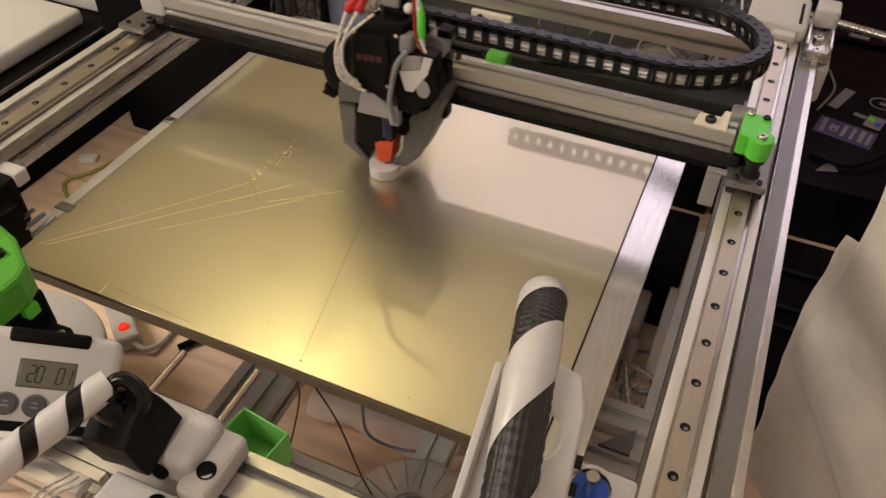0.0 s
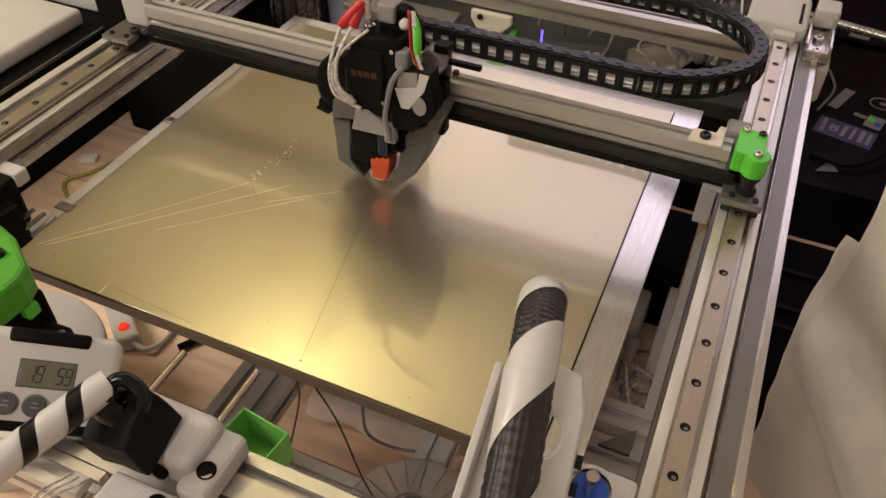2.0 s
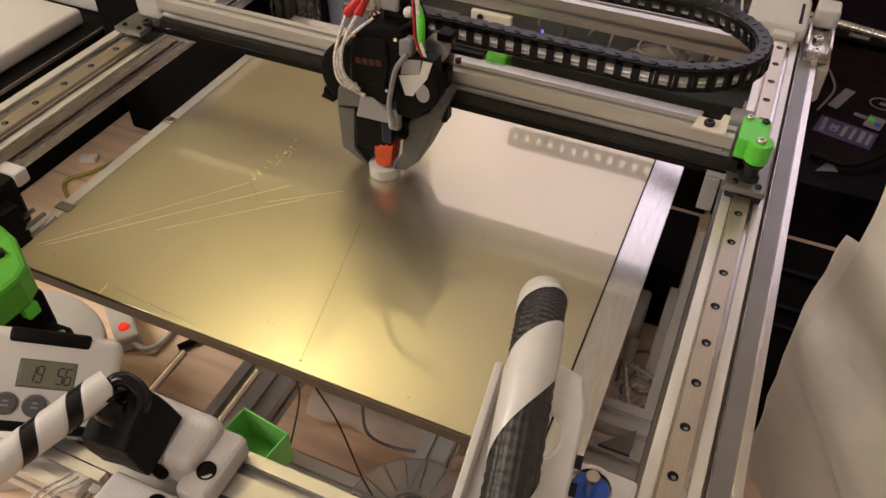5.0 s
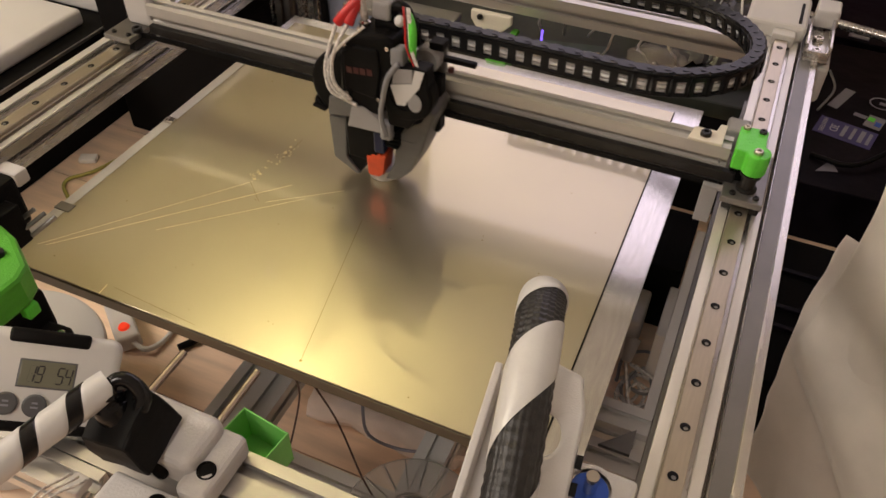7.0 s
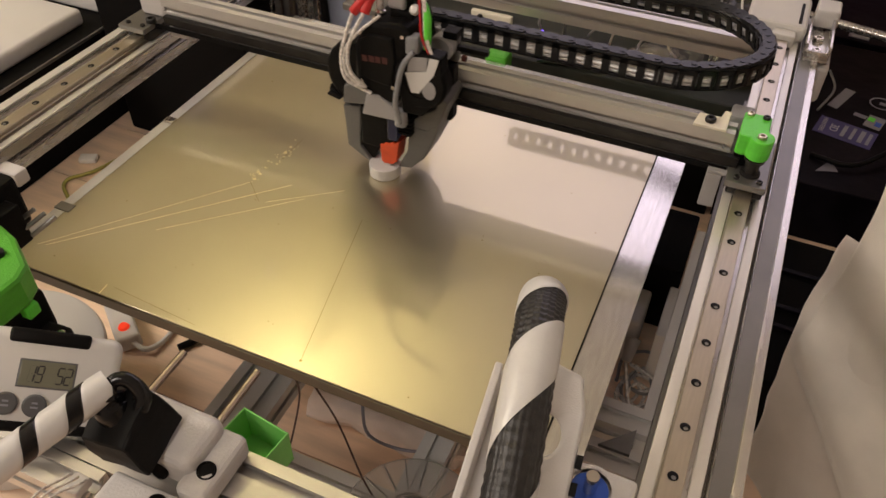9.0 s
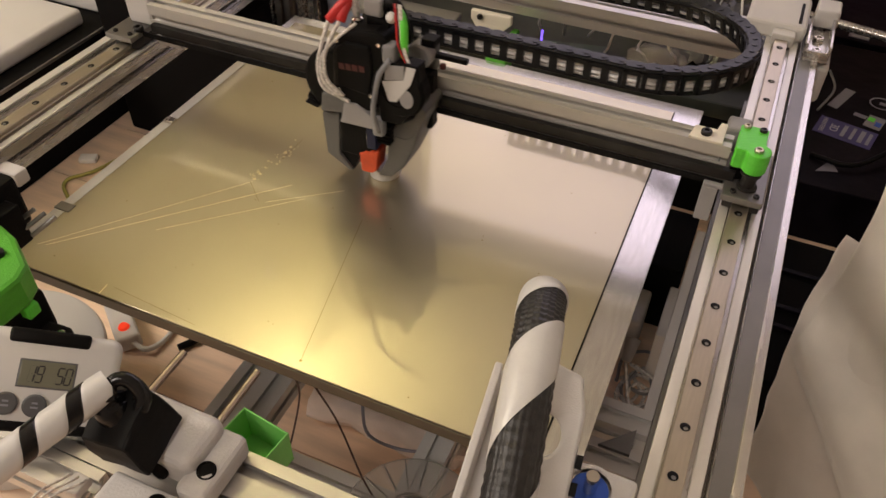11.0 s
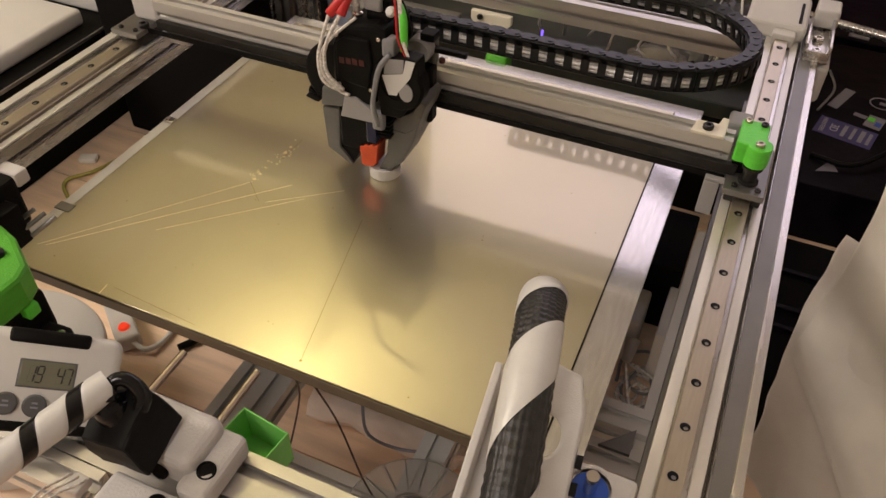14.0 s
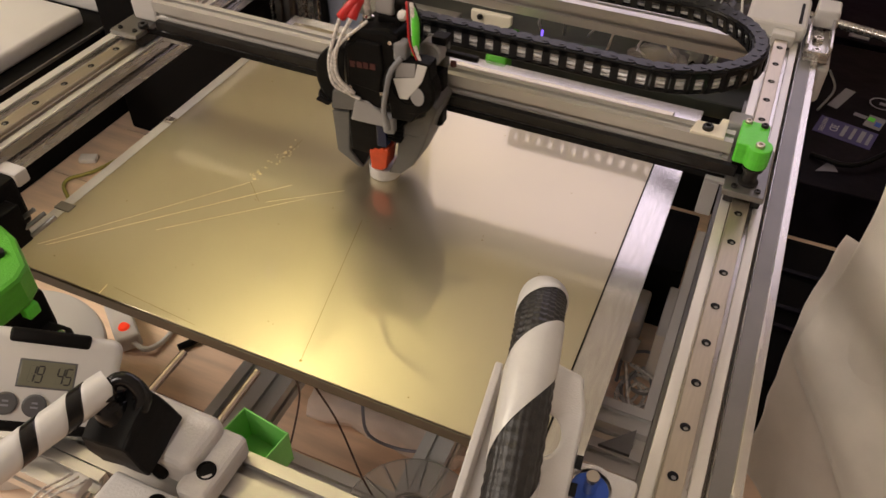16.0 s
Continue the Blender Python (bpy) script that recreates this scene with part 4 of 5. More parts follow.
tagged(link("foam_scrap", box(-0.3130, -0.2990, -0.7150, -0.7020, 0.0225, 0.0300, bev=0.004, seg=3), M_WHITE), "small white scrap beside the taped bundle", "scrap")
for i, x in enumerate((-0.378, -0.314)):
    tagged(link("steel_rod", cyl((x, -0.700, -0.050), (x, -0.617 + 0.008 * i, -0.050), 0.0032, seg=18), M_ROD), "bright round steel rod under the white mount", "rod", "steel rods")
link("rod_holder", box(-0.39, -0.30, -0.715, -0.692, -0.075, -0.041, bev=0.003), M_WHITE, frame_ob)

bin_ob = thing("parts_bin", "small open green plastic bin behind the front beam", "bin", at=pose(-0.272, -0.671, -0.045, 0, 0, -8) @ Matrix.Scale(0.85, 4))
bm = bmesh.new()
for a in ((-0.024, 0.024, -0.016, -0.0145), (-0.024, 0.024, 0.0145, 0.016)):
    add_box(bm, *a, -0.012, 0.025 if a[2] > 0 else 0.006, bev=0.0005, seg=1)
for a in ((-0.024, -0.0225), (0.0225, 0.024)):
    add_box(bm, *a, -0.016, 0.016, -0.012, 0.025, bev=0.0005, seg=1)
add_box(bm, -0.024, 0.024, -0.016, 0.016, -0.014, -0.012)
link("shell", soft(bm), M_GREEN_PALE, bin_ob)
link("bin_strip", box(-0.30, -0.245, -0.692, -0.684, -0.07, -0.04), M_WHITE, frame_ob)

gm = thing("corner_motor", "black motor under a green printed mount", "motor", at=pose(-0.512, -0.632, 0.0))
link("cover", prism([(-0.12, 0.045), (-0.062, 0.036), (-0.042, 0.022), (-0.002, 0.010), (0.030, -0.010), (0.036, -0.024), (0.034, -0.052), (-0.05, -0.062), (-0.12, -0.062)], 0.030, Matrix.Translation((0, 0, 0.0)), bev=0.004), M_GREEN_SHADE, gm, "green printed cover")
link("motor", box(-0.15, -0.058, 0.024, 0.066, -0.02, 0.030, bev=0.004), M_BLACK, gm, "black stepper motor")
link("motor_plate", box(-0.062, -0.044, 0.024, 0.05, -0.024, 0.016, bev=0.002), M_BLACK, gm)
link("motor_arm", box(-0.02, 0.028, -0.055, -0.005, -0.045, -0.002, bev=0.004), M_BLACK, gm)
link("pulley_arm", prism([(0, 0.01), (0.035, 0.012), (0.058, 0.0), (0.062, -0.010), (0.045, -0.014), (0.036, -0.004), (0.02, -0.02), (0.0, -0.02)], 0.012, Matrix.Translation((0.012, -0.022, -0.045)), bev=0.003), M_BLACK, gm, "black arm")
for c in ((0.048, -0.020, -0.033), (0.030, -0.036, -0.033), (-0.045, 0.018, 0.030), (-0.02, 0.004, 0.030)):
    screw("screw", c, (0.2, -0.3, 1), 0.004, gm, M_CHROME if c[2] < 0 else M_BLACK_STEEL)
for x, y in ((-0.030, 0.006), (0.004, -0.012)):
    screw("cover_bolt", (x, y, 0.030), (0, 0, 1), 0.0055, gm, M_BLACK_STEEL)
link("red_cap", lathe([(0, 0.004), (0.008, 0.003), (0.010, 0), (0, 0)], 16, Matrix.Translation((-0.095, 0.05, 0.030))), M_RED, gm, "red cap")
link("clamp_tab", box(0.022, 0.036, -0.030, -0.018, -0.012, 0.0, bev=0.002), M_GREEN, gm)
for k in range(3):
    link("screw_rod", cyl((-0.06 + 0.012 * k, 0.044, -0.012), (-0.046 + 0.012 * k, 0.062, 0.0), 0.002, seg=10), M_ALU_DARK, gm)

# things on the floor, left
tagged(link("round_lid", lathe([(0, 0.012), (0.107, 0.012), (0.111, 0.010), (0.113, 0.004), (0.111, 0), (0, 0)], 56, pose(-0.695, -0.597, -0.262, 0, 0, 0)), M_WHITE_CASE), "round pale lid of a tub on the boards", "lid")
tagged(link("tub", lathe([(0, 0), (0.09, 0), (0.098, 0.004), (0.10, 0.095), (0, 0.095)], 48, pose(-0.695, -0.597, FLOOR_Z)), M_WHITE_CASE), "round white tub on the boards", "tub")
strip = thing("power_strip", "white power strip with glowing red switch on the boards", "power strip", at=pose(-0.672, -0.452, FLOOR_Z, 0, 0, 143) @ Matrix.Scale(0.8, 4))
link("body", box(-0.026, 0.16, -0.019, 0.019, 0.0, 0.032, bev=0.006, seg=3), M_WHITE_CASE, strip)
link("switch", lathe([(0, 0.037), (0.007, 0.036), (0.0095, 0.0315), (0, 0.0315)], 20), M_NEON, strip, "glowing red switch")
link("cord", tube([(-0.022, -0.004, 0.016), (-0.045, -0.020, 0.012), (-0.035, -0.05, 0.006), (-0.012, -0.075, 0.006), (0.03, -0.11, 0.006)], 0.0045, 26), M_WHITE_CASE, strip, "white mains cord")
tagged(link("paper_scrap", soft(add_box(bmesh.new(), -0.015, 0.015, -0.010, 0.010, 0, 0.010, bev=0.004, m=pose(-0.99, -0.17, FLOOR_Z, 0, 0, 25))), M_FABRIC), "crumpled white scrap on the boards", "paper scrap")
tagged(link("thin_cable", tube([(-0.946, -0.264, FLOOR_Z + 0.004), (-0.976, -0.243, FLOOR_Z + 0.004), (-0.981, -0.223, FLOOR_Z + 0.004), (-0.960, -0.194, FLOOR_Z + 0.004), (-0.943, -0.145, FLOOR_Z + 0.004), (-0.923, -0.104, FLOOR_Z + 0.004)], 0.0030, 30), M_YELLOWWIRE), "thin yellow green cable lying on the boards", "cable")
# short thin dark streak laid on the boards
tagged(link("dark_streak", cyl((-0.60, -0.44, FLOOR_Z + 0.006), (-0.565, -0.385, FLOOR_Z + 0.006), 0.005, seg=10), M_BLACK), "short thin dark streak on the boards", "stick")

# spool under the front
spool = thing("filament_spool", "clear plastic spool lying under the bed", "spool", at=pose(-0.185, -0.605, -0.20))
bm = lathe([(0.026, 0.004), (0.06, 0.004), (0.061, 0.0), (0.061, 0.0045), (0.058, 0.006), (0.030, 0.006), (0.028, 0.010), (0.024, 0.010), (0.024, 0.004)], 48)
link("flange", bm, M_SPOOL, spool, "clear ribbed flange")
for k in range(18):
    a = 2 * math.pi * k / 18
    link("rib", box(0.030, 0.058, -0.0006, 0.0006, 0.006, 0.0072, m=Matrix.Rotation(a, 4, "Z")), M_SPOOL, spool)
link("hub", lathe([(0.024, -0.15), (0.026, -0.15), (0.026, 0.004), (0.024, 0.004)], 32), M_SPOOL, spool)
for name, lab, pts, r, mt in (("hanging_wire", "thin dark wire hanging under the bed", [(-0.305, -0.578, -0.085), (-0.303, -0.578, -0.115), (-0.311, -0.59, -0.17), (-0.318, -0.60, -0.199)], 0.0009, M_BROWNWIRE),
                              ("hanging_wire", "dark brown wire hanging under the bed", [(-0.285, -0.58, -0.085), (-0.262, -0.585, -0.12), (-0.235, -0.60, -0.16), (-0.225, -0.60, -0.19)], 0.0009, M_BROWNWIRE),
                              ("hanging_wire", "grey wire sagging under the bed", [(-0.29, -0.50, -0.21), (-0.27, -0.52, -0.24), (-0.21, -0.51, -0.24), (-0.18, -0.47, -0.21)], 0.0017, M_LABEL)):
    tagged(link(name, tube(pts, r, 24), mt), lab, "wire")
bm = add_box(bmesh.new(), -0.40, -0.195, -0.462, -0.34, FLOOR_Z, FLOOR_Z + 0.03, bev=0.012)
bmesh.ops.subdivide_edges(bm, edges=bm.edges[:], cuts=6, use_grid_fill=True)
for v in bm.verts:
    v.co += Vector(noise.noise_vector(v.co * 40)) * 0.010
    v.co.z = max(v.co.z, FLOOR_Z + 0.0005)
tagged(link("crumpled_bag", soft(bm, 70), M_BAG), "pale crumpled bag on the boards", "bag")
wrnd = random.Random(23)
for k in range(9):
    a, r = wrnd.uniform(0, 6.28), wrnd.uniform(0.018, 0.036)
    cx, cy = wrnd.uniform(-0.056, -0.030), wrnd.uniform(-0.275, -0.235)
    pts = [(cx + r * math.cos(a + 1.25 * q) * 0.8, cy + r * math.sin(a + 1.25 * q), FLOOR_Z + 0.004 + 0.012 * wrnd.random()) for q in range(5)]
    if k % 3 == 0:
        pts.append((-0.060 + 0.002 * k, -0.246, -0.326))
    tagged(link("loose_cable", tube(pts, 0.0021, 34, 8), (M_GREYCABLE, M_WIRE, M_CABLE_GREY)[k % 3]), "thin pale cable in a tangle on the boards under the rail", "cable", "tangled cables")
for k in range(2):
    tagged(link("slack_cable", tube([(-0.085, 0.0 - 0.02 * k, -0.155), (-0.055, -0.012 - 0.02 * k, -0.150), (-0.030, -0.004 - 0.02 * k, -0.138), (-0.018, 0.02, -0.125)], 0.0030, 20, 8), M_WIRE if k else M_GREYCABLE), "pale cable running under the bed to the rail", "cable", "cables under the bed")

# front right: loom holder and belt tensioner
holder = thing("loom_holder", "white printed holder with round hole on the front beam", "holder")
circ = [(0.011 * math.cos(2 * math.pi * i / 20), 0.013 * math.sin(2 * math.pi * i / 20)) for i in range(20)]
hp = axes_pose((-0.086, -0.64, 0.030), (0.99, 0.10, 0.0), (-0.09, 0.86, 0.50), (0.05, -0.50, 0.86))
link("plate", prism([(-0.036, -0.075), (0.030, -0.075), (0.028, 0.030), (0.022, 0.052), (-0.004, 0.058), (-0.022, 0.050), (-0.030, 0.040)], 0.008, hp, bev=0.002, hole=[(x + 0.006, y + 0.012) for x, y in circ]), M_WHITE, holder)
link("side_wall", prism([(0, 0), (0.10, 0), (0.115, 0.022), (0.0, 0.026)], 0.005, hp @ axes_pose((-0.036, -0.07, 0.006), (0.05, 1, 0), (0, 0, 1), (1, 0, 0)), bev=0.001), M_WHITE, holder)
for y in (0.002, -0.014):
    link("slot", prism([(0.0285, y - 0.004), (0.0325, y - 0.004), (0.0325, y + 0.004), (0.0285, y + 0.004)], 0.0085, hp), M_BLACK, holder)
link("stand", box(-0.115, -0.06, -0.735, -0.69, -0.0098, 0.012, bev=0.003), M_WHITE, holder)
link("blue_mark", prism([(0.012, -0.062), (0.0155, -0.062), (0.0155, -0.040), (0.012, -0.040)], 0.0086, hp), M_BLUE, holder)
tens = thing("belt_tensioner", "white printed tensioner with blue knob and steel pin", "tensioner")
link("body", box(-0.058, -0.018, -0.66, -0.612, -0.022, 0.0, bev=0.004), M_WHITE, tens)
link("collar", lathe([(0.0135, 0), (0.017, 0), (0.017, 0.004), (0.0135, 0.004)], 28, Matrix.Translation((-0.046, -0.632, 0.0))), M_WHITE, tens)
link("knob", lathe([(0, 0.002), (0.012, 0.002), (0.012, 0), (0, 0)], 24, Matrix.Translation((-0.046, -0.632, 0.0))), M_BLUE, tens, "blue disc")
link("pin", cyl((-0.046, -0.632, 0.0), (-0.046, -0.632, 0.018), 0.0042, seg=16), M_CHROME, tens, "steel pin")

# cables and clips under the timer
tagged(link("white_clip", box(-0.348, -0.336, -0.764, -0.750, -0.0098, -0.002, bev=0.002), M_WHITE), "small white clip on the front beam", "clip")
tagged(link("red_plug", box(-0.322, -0.312, -0.79, -0.772, -0.030, -0.008, bev=0.003), M_RED), "red plug under the mount", "plug")
for k in range(3):
    tagged(link("thin_white_cable", tube([(-0.345 + 0.006 * k, -0.755, 0.004), (-0.352 + 0.004 * k, -0.785, 0.006), (-0.358, -0.82 - 0.01 * k, -0.05), (-0.33, -0.86, -0.16)], 0.0009, 22, 8), M_WIRE), "thin white cable hanging from the mount", "cable", "thin cables")
beam((-0.655, -0.752, -0.025), (-0.335, -0.752, -0.025), 0.022, 0.03, 1, 1, M_ALU_X)

# ---------------------------------------------------------------- right side: hanging cloth, cartons
def cloth_layer(name, x0, top, hem, out, seed, label):
    """One layer of the hanging cloth; hem(x) is the height of its lower edge, out how far it stands before the next layer."""
    nu, nv = 90, 70
    bm = bmesh.new()
    cols = []
    for i in range(nu):
        u = i / (nu - 1)
        x = x0 + 0.50 * u ** 1.25
        col = []
        for j in range(nv):
            v = j / (nv - 1)
            z = top + (hem(x) - top) * v
            low = max(0.0, min(1.0, (0.05 - z) / 0.41))
            fold = 0.013 * math.sin(24 * (x - x0) + 1.7 * low + seed) * min(1.0, u * 6) + 0.007 * math.sin(61 * (x - x0) - 2.5 * z + 2 * seed) * min(1.0, u * 9)
            crease = 0.006 * noise.noise(Vector((x * 14 + z * 5, z * 9, seed))) + 0.0025 * noise.noise(Vector((x * 45, z * 38, seed)))
            y = -0.232 - 0.052 * low ** 1.5 - 0.030 * low ** 3 - 1.05 * (x - x0) - out + fold + crease
            edge = 0.010 * math.sin(15 * z + seed) * (1 - u) + 0.004 * noise.noise(Vector((z * 30, 1, seed)))
            col.append(bm.verts.new((x + edge * 0.6 - 0.014 * low ** 1.5 * (1 - u), y, z)))
        cols.append(col)
    for a, b in zip(cols, cols[1:]):
        for j in range(nv - 1):
            bm.faces.new((a[j], b[j], b[j + 1], a[j + 1]))
    bmesh.ops.solidify(bm, geom=bm.faces[:], thickness=0.002)
    return link(name, soft(bm, 70), M_FABRIC, cloth, label)


cloth = thing("hanging_cloth", "off-white fabric hanging in two layers of soft folds to the floor", "curtain")
cloth_layer("under_layer", 0.106, -0.05, lambda x: FLOOR_Z + 0.002, 0.0, 0.6, "shaded lower layer of fabric")
cloth_layer("upper_layer", 0.110, 0.62, lambda x: max(FLOOR_Z + 0.003, -0.196 - 0.75 * (x - 0.11)), 0.010, 2.1, "upper layer of fabric with a loose hem")


def carton(at, sx, sy, sz, material, label, bars=()):
    ob = thing("carton", label, "box", "cartons behind the printer", at=at)
    link("box", box(-sx / 2, sx / 2, -sy / 2, sy / 2, 0, sz, bev=0.002), material, ob)
    for x, y, w, h, mt in bars:
        link("print_bar", box(x, x + w, y, y + h, sz, sz + 0.0008), mt, ob)
    return ob


top_box = carton(pose(0.27, 0.36, FLOOR_Z), 0.36, 0.46, 0.10, M_BOX, "dark glossy carton with a violet printed patch behind the printer")


def patch(name, x, y, w, h, turn, mt, lift=0.0):
    """A flat printed patch on top of the carton, at a place of the room."""
    return link(name, box(-w / 2, w / 2, -h / 2, h / 2, 0.1 + lift, 0.1008 + lift, m=pose(x - 0.27, y - 0.36, 0, 0, 0, turn)), mt, top_box)


patch("printed_patch", 0.146, 0.292, 0.088, 0.052, -13, M_BOXBLUE)
for k, (x, w, h) in enumerate(((0.144, 0.006, 0.034), (0.157, 0.005, 0.036), (0.170, 0.007, 0.036), (0.181, 0.005, 0.034))):
    patch("print_bar", x, 0.300 - 0.23 * (x - 0.112), w, h, -13, M_BARS, 0.0009)


def lettering(text, x, y, size, turn, material, parent):
    """Flat letters on top of the carton."""
    data = bpy.data.curves.new("lettering", "FONT")
    data.body, data.size, data.align_x, data.align_y, data.extrude = text, size, "CENTER", "CENTER", 0.0002
    data.materials.append(material)
    ob = new("lettering", data)
    ob.parent = parent
    ob.matrix_local = pose(x - 0.27, y - 0.36, 0.1012, 0, 0, turn)
    return ob


lettering("PRINTERS", 0.1125, 0.300, 0.0098, -100, M_INK, top_box)
lettering("3D", 0.1285, 0.2965, 0.018, -100, M_INK, top_box)
patch("printed_patch", 0.135, 0.394, 0.017, 0.072, -21, M_LABEL)
patch("printed_patch", 0.188, 0.340, 0.026, 0.038, -16, M_LABEL)
patch("print_bar", 0.183, 0.346, 0.010, 0.012, -16, M_GREEN, 0.0009)
patch("print_bar", 0.193, 0.334, 0.009, 0.012, -16, M_BLUE, 0.0009)
patch("printed_patch", 0.166, 0.352, 0.020, 0.010, -16, M_LABEL)
link("printed_ring", lathe([(0.019, 0.1002), (0.019, 0.1008), (0.0165, 0.1008), (0.0165, 0.1002)], 32, Matrix.Translation((-0.073, 0.044, 0))), M_LABEL, top_box)
patch("print_bar", 0.199, 0.404, 0.010, 0.008, -16, M_LABEL)
tagged(link("paper_slip", prism([(0, 0), (0.019, 0.036), (0.031, 0.011)], 0.001, Matrix.Translation((0.111, 0.167, FLOOR_Z + 0.1002))), M_LABEL), "small pale slip of paper on the carton", "paper", "paper slips")
low_box = carton(pose(0.22, 0.72, FLOOR_Z, 0, 0, -4), 0.34, 0.22, 0.10, M_BOX, "black carton on the boards behind the printer")
tagged(link("paper_slip", box(-0.018, 0.018, -0.013, 0.013, 0, 0.001, m=pose(0.153, 0.638, FLOOR_Z + 0.1002, 0, 0, -6)), M_LABEL), "folded pale slip of paper on the black carton", "paper", "paper slips")
for k, pts in enumerate(([(0.10, 0.20, -0.255), (0.16, 0.19, -0.25), (0.22, 0.25, -0.24), (0.30, 0.31, -0.24)], [(0.10, 0.33, -0.254), (0.12, 0.40, -0.25), (0.11, 0.47, -0.254)])):
    tagged(link("loose_wire", tube(pts, 0.004 if k == 0 else 0.002, 20, 8), M_BLACK if k == 0 else M_CABLE_GREY), "loose wire lying over the carton", "wire", "wires on the carton")
tagged(link("purple_cloth", soft(add_box(bmesh.new(), 0.045, 0.55, 0.86, 1.10, FLOOR_Z, -0.16, bev=0.05, seg=4)), M_PURPLE), "dark purple cloth bundle behind the cartons", "cloth")
tagged(link("shelf_rod", cyl((0.048, 0.549, -0.2), (0.538, 0.447, -0.2), 0.008, seg=14), M_ALU), "grey metal rod across the cartons", "rod")

rack = thing("storage_rack", "black storage rack with ridged front beside the cloth", "rack")
link("body", box(0.062, 0.50, -0.26, 0.0, FLOOR_Z, -0.262, bev=0.003), M_DESK_DARK, rack)
for i in (2, 3, 5):
    link("ridge", box(0.062, 0.50, -0.245 + 0.034 * i, -0.238 + 0.034 * i, -0.262, -0.257, bev=0.001), M_BOX, rack)
tagged(link("black_case", box(-0.085, -0.026, -0.140, -0.02, FLOOR_Z, -0.250, bev=0.003), M_DESK_DARK), "black case standing on the boards under the bed", "case")
tagged(link("white_box", box(-0.036, -0.016, -0.235, -0.146, FLOOR_Z, -0.272, bev=0.002), M_WHITE_CASE), "narrow white box on the boards under the rail", "box")
adapter = thing("plug_adapter", "white plug adapter on the boards under the rail", "plug adapter")
link("body", box(-0.077, -0.055, -0.215, -0.150, FLOOR_Z, -0.285, bev=0.005, seg=3), M_WHITE_CASE, adapter)
link("plug_head", cyl((-0.060, -0.222, -0.305), (-0.060, -0.245, -0.325), 0.010, 0.006, 14), M_LIGHTGREY, adapter)

# ---------------------------------------------------------------- left: desk and white appliances
desk = thing("black_desk", "black lacquered desk beside the printer", "desk")
link("top", box(-1.9, -1.0, -1.4, 1.2, -0.205, -0.175, bev=0.003), M_DESK_DARK, desk)
link("cabinet", box(-1.8, -1.028, -1.38, 1.18, FLOOR_Z, -0.205, bev=0.003), M_DESK_DARK, desk)
link("edge_strip", box(-1.0005, -0.9975, -1.4, 1.2, -0.179, -0.174), M_ALU_DARK, desk)
case = thing("white_appliance", "flat white rounded appliance lying on the black desk", "appliance")
link("case", soft(add_box(bmesh.new(), -1.64, -1.030, -0.855, -0.055, -0.174, -0.146, bev=0.007, seg=4)), M_WHITE_CASE, case)
case2 = thing("white_appliance", "second flat white appliance on the black desk", "appliance")
link("case", soft(add_box(bmesh.new(), -1.64, -1.030, -0.020, 0.44, -0.174, -0.146, bev=0.007, seg=4)), M_WHITE_CASE, case2)
BOX_END = -0.715
dbox = thing("dark_box", "black lidded box standing behind the bed", "box")
link("body", box(-0.99, BOX_END, -0.06, 0.02, FLOOR_Z, -0.10, bev=0.003), M_DESK_DARK, dbox)
link("lid", box(-0.993, BOX_END + 0.003, -0.063, 0.023, -0.0998, -0.078, bev=0.003), M_DESK_DARK, dbox)
tagged(link("grey_tray", box(-0.56, -0.40, -0.03, 0.015, -0.06, -0.05, bev=0.002), M_ALU_DARK), "grey metal tray behind the bed", "tray")

# behind the printer
bench = thing("dark_bench", "low black bench behind the printer", "bench")
link("top", box(-0.99, 0.03, 0.12, 1.4, -0.185, -0.16, bev=0.004), M_BENCH, bench)
for x in (-0.97, -0.48, 0.0):
    link("side_panel", box(x - 0.012, x + 0.012, 0.13, 1.38, FLOOR_Z, -0.185), M_DESK_DARK, bench)
link("front_panel", box(-0.95, -0.02, 0.125, 0.135, FLOOR_Z, -0.186), M_DESK_DARK, bench)

# clutter behind the back beam
for x, y, z0, z1, mt, lab in ((-0.775, 0.10, FLOOR_Z, 0.10, M_ALU, "grey slotted post behind the printer"), (-0.742, 0.10, FLOOR_Z, 0.10, M_ALU_DARK, "dull grey slotted post behind the printer"), (-0.815, 0.10, FLOOR_Z, 0.10, M_BLACK, "black post behind the printer"),
                               (-0.20, 0.30, -0.16, 0.06, M_BLACK, "black post behind the printer"), (-0.12, 0.26, -0.16, 0.04, M_ALU_DARK, "dull grey slotted post behind the printer")):
    tagged(link("post", beam_mesh((x, y, z0), (x, y, z1), 0.028, 0.028), mt), lab, "post", "posts behind the printer")
tagged(link("slim_pole", cyl((-0.664, 0.098, FLOOR_Z), (-0.676, 0.098, 0.08), 0.006, seg=14), M_BLACK), "slim black pole behind the printer", "pole")
tagged(link("blue_panel", box(-0.681, -0.560, 0.108, 0.117, FLOOR_Z, -0.05, bev=0.003), M_PANEL), "dull blue panel standing behind the printer", "panel")
crnd = random.Random(11)
for k in range(9):
    x = -0.34 + 0.036 * k
    y = 0.16 + 0.1 * crnd.random()
    tagged(link("loose_wire", tube([(x, y, -0.155), (x + crnd.uniform(-0.02, 0.02), y - 0.02, -0.12), (x + crnd.uniform(-0.03, 0.03), y + 0.01, -0.07), (x + crnd.uniform(-0.04, 0.04), y + 0.05, -0.03)], 0.0018, 18, 7), (M_WIRE, M_CABLE_GREY, M_WHITE_CASE)[k % 3]),
           "loose thin wire standing up behind the beam", "wire", "loose wires")
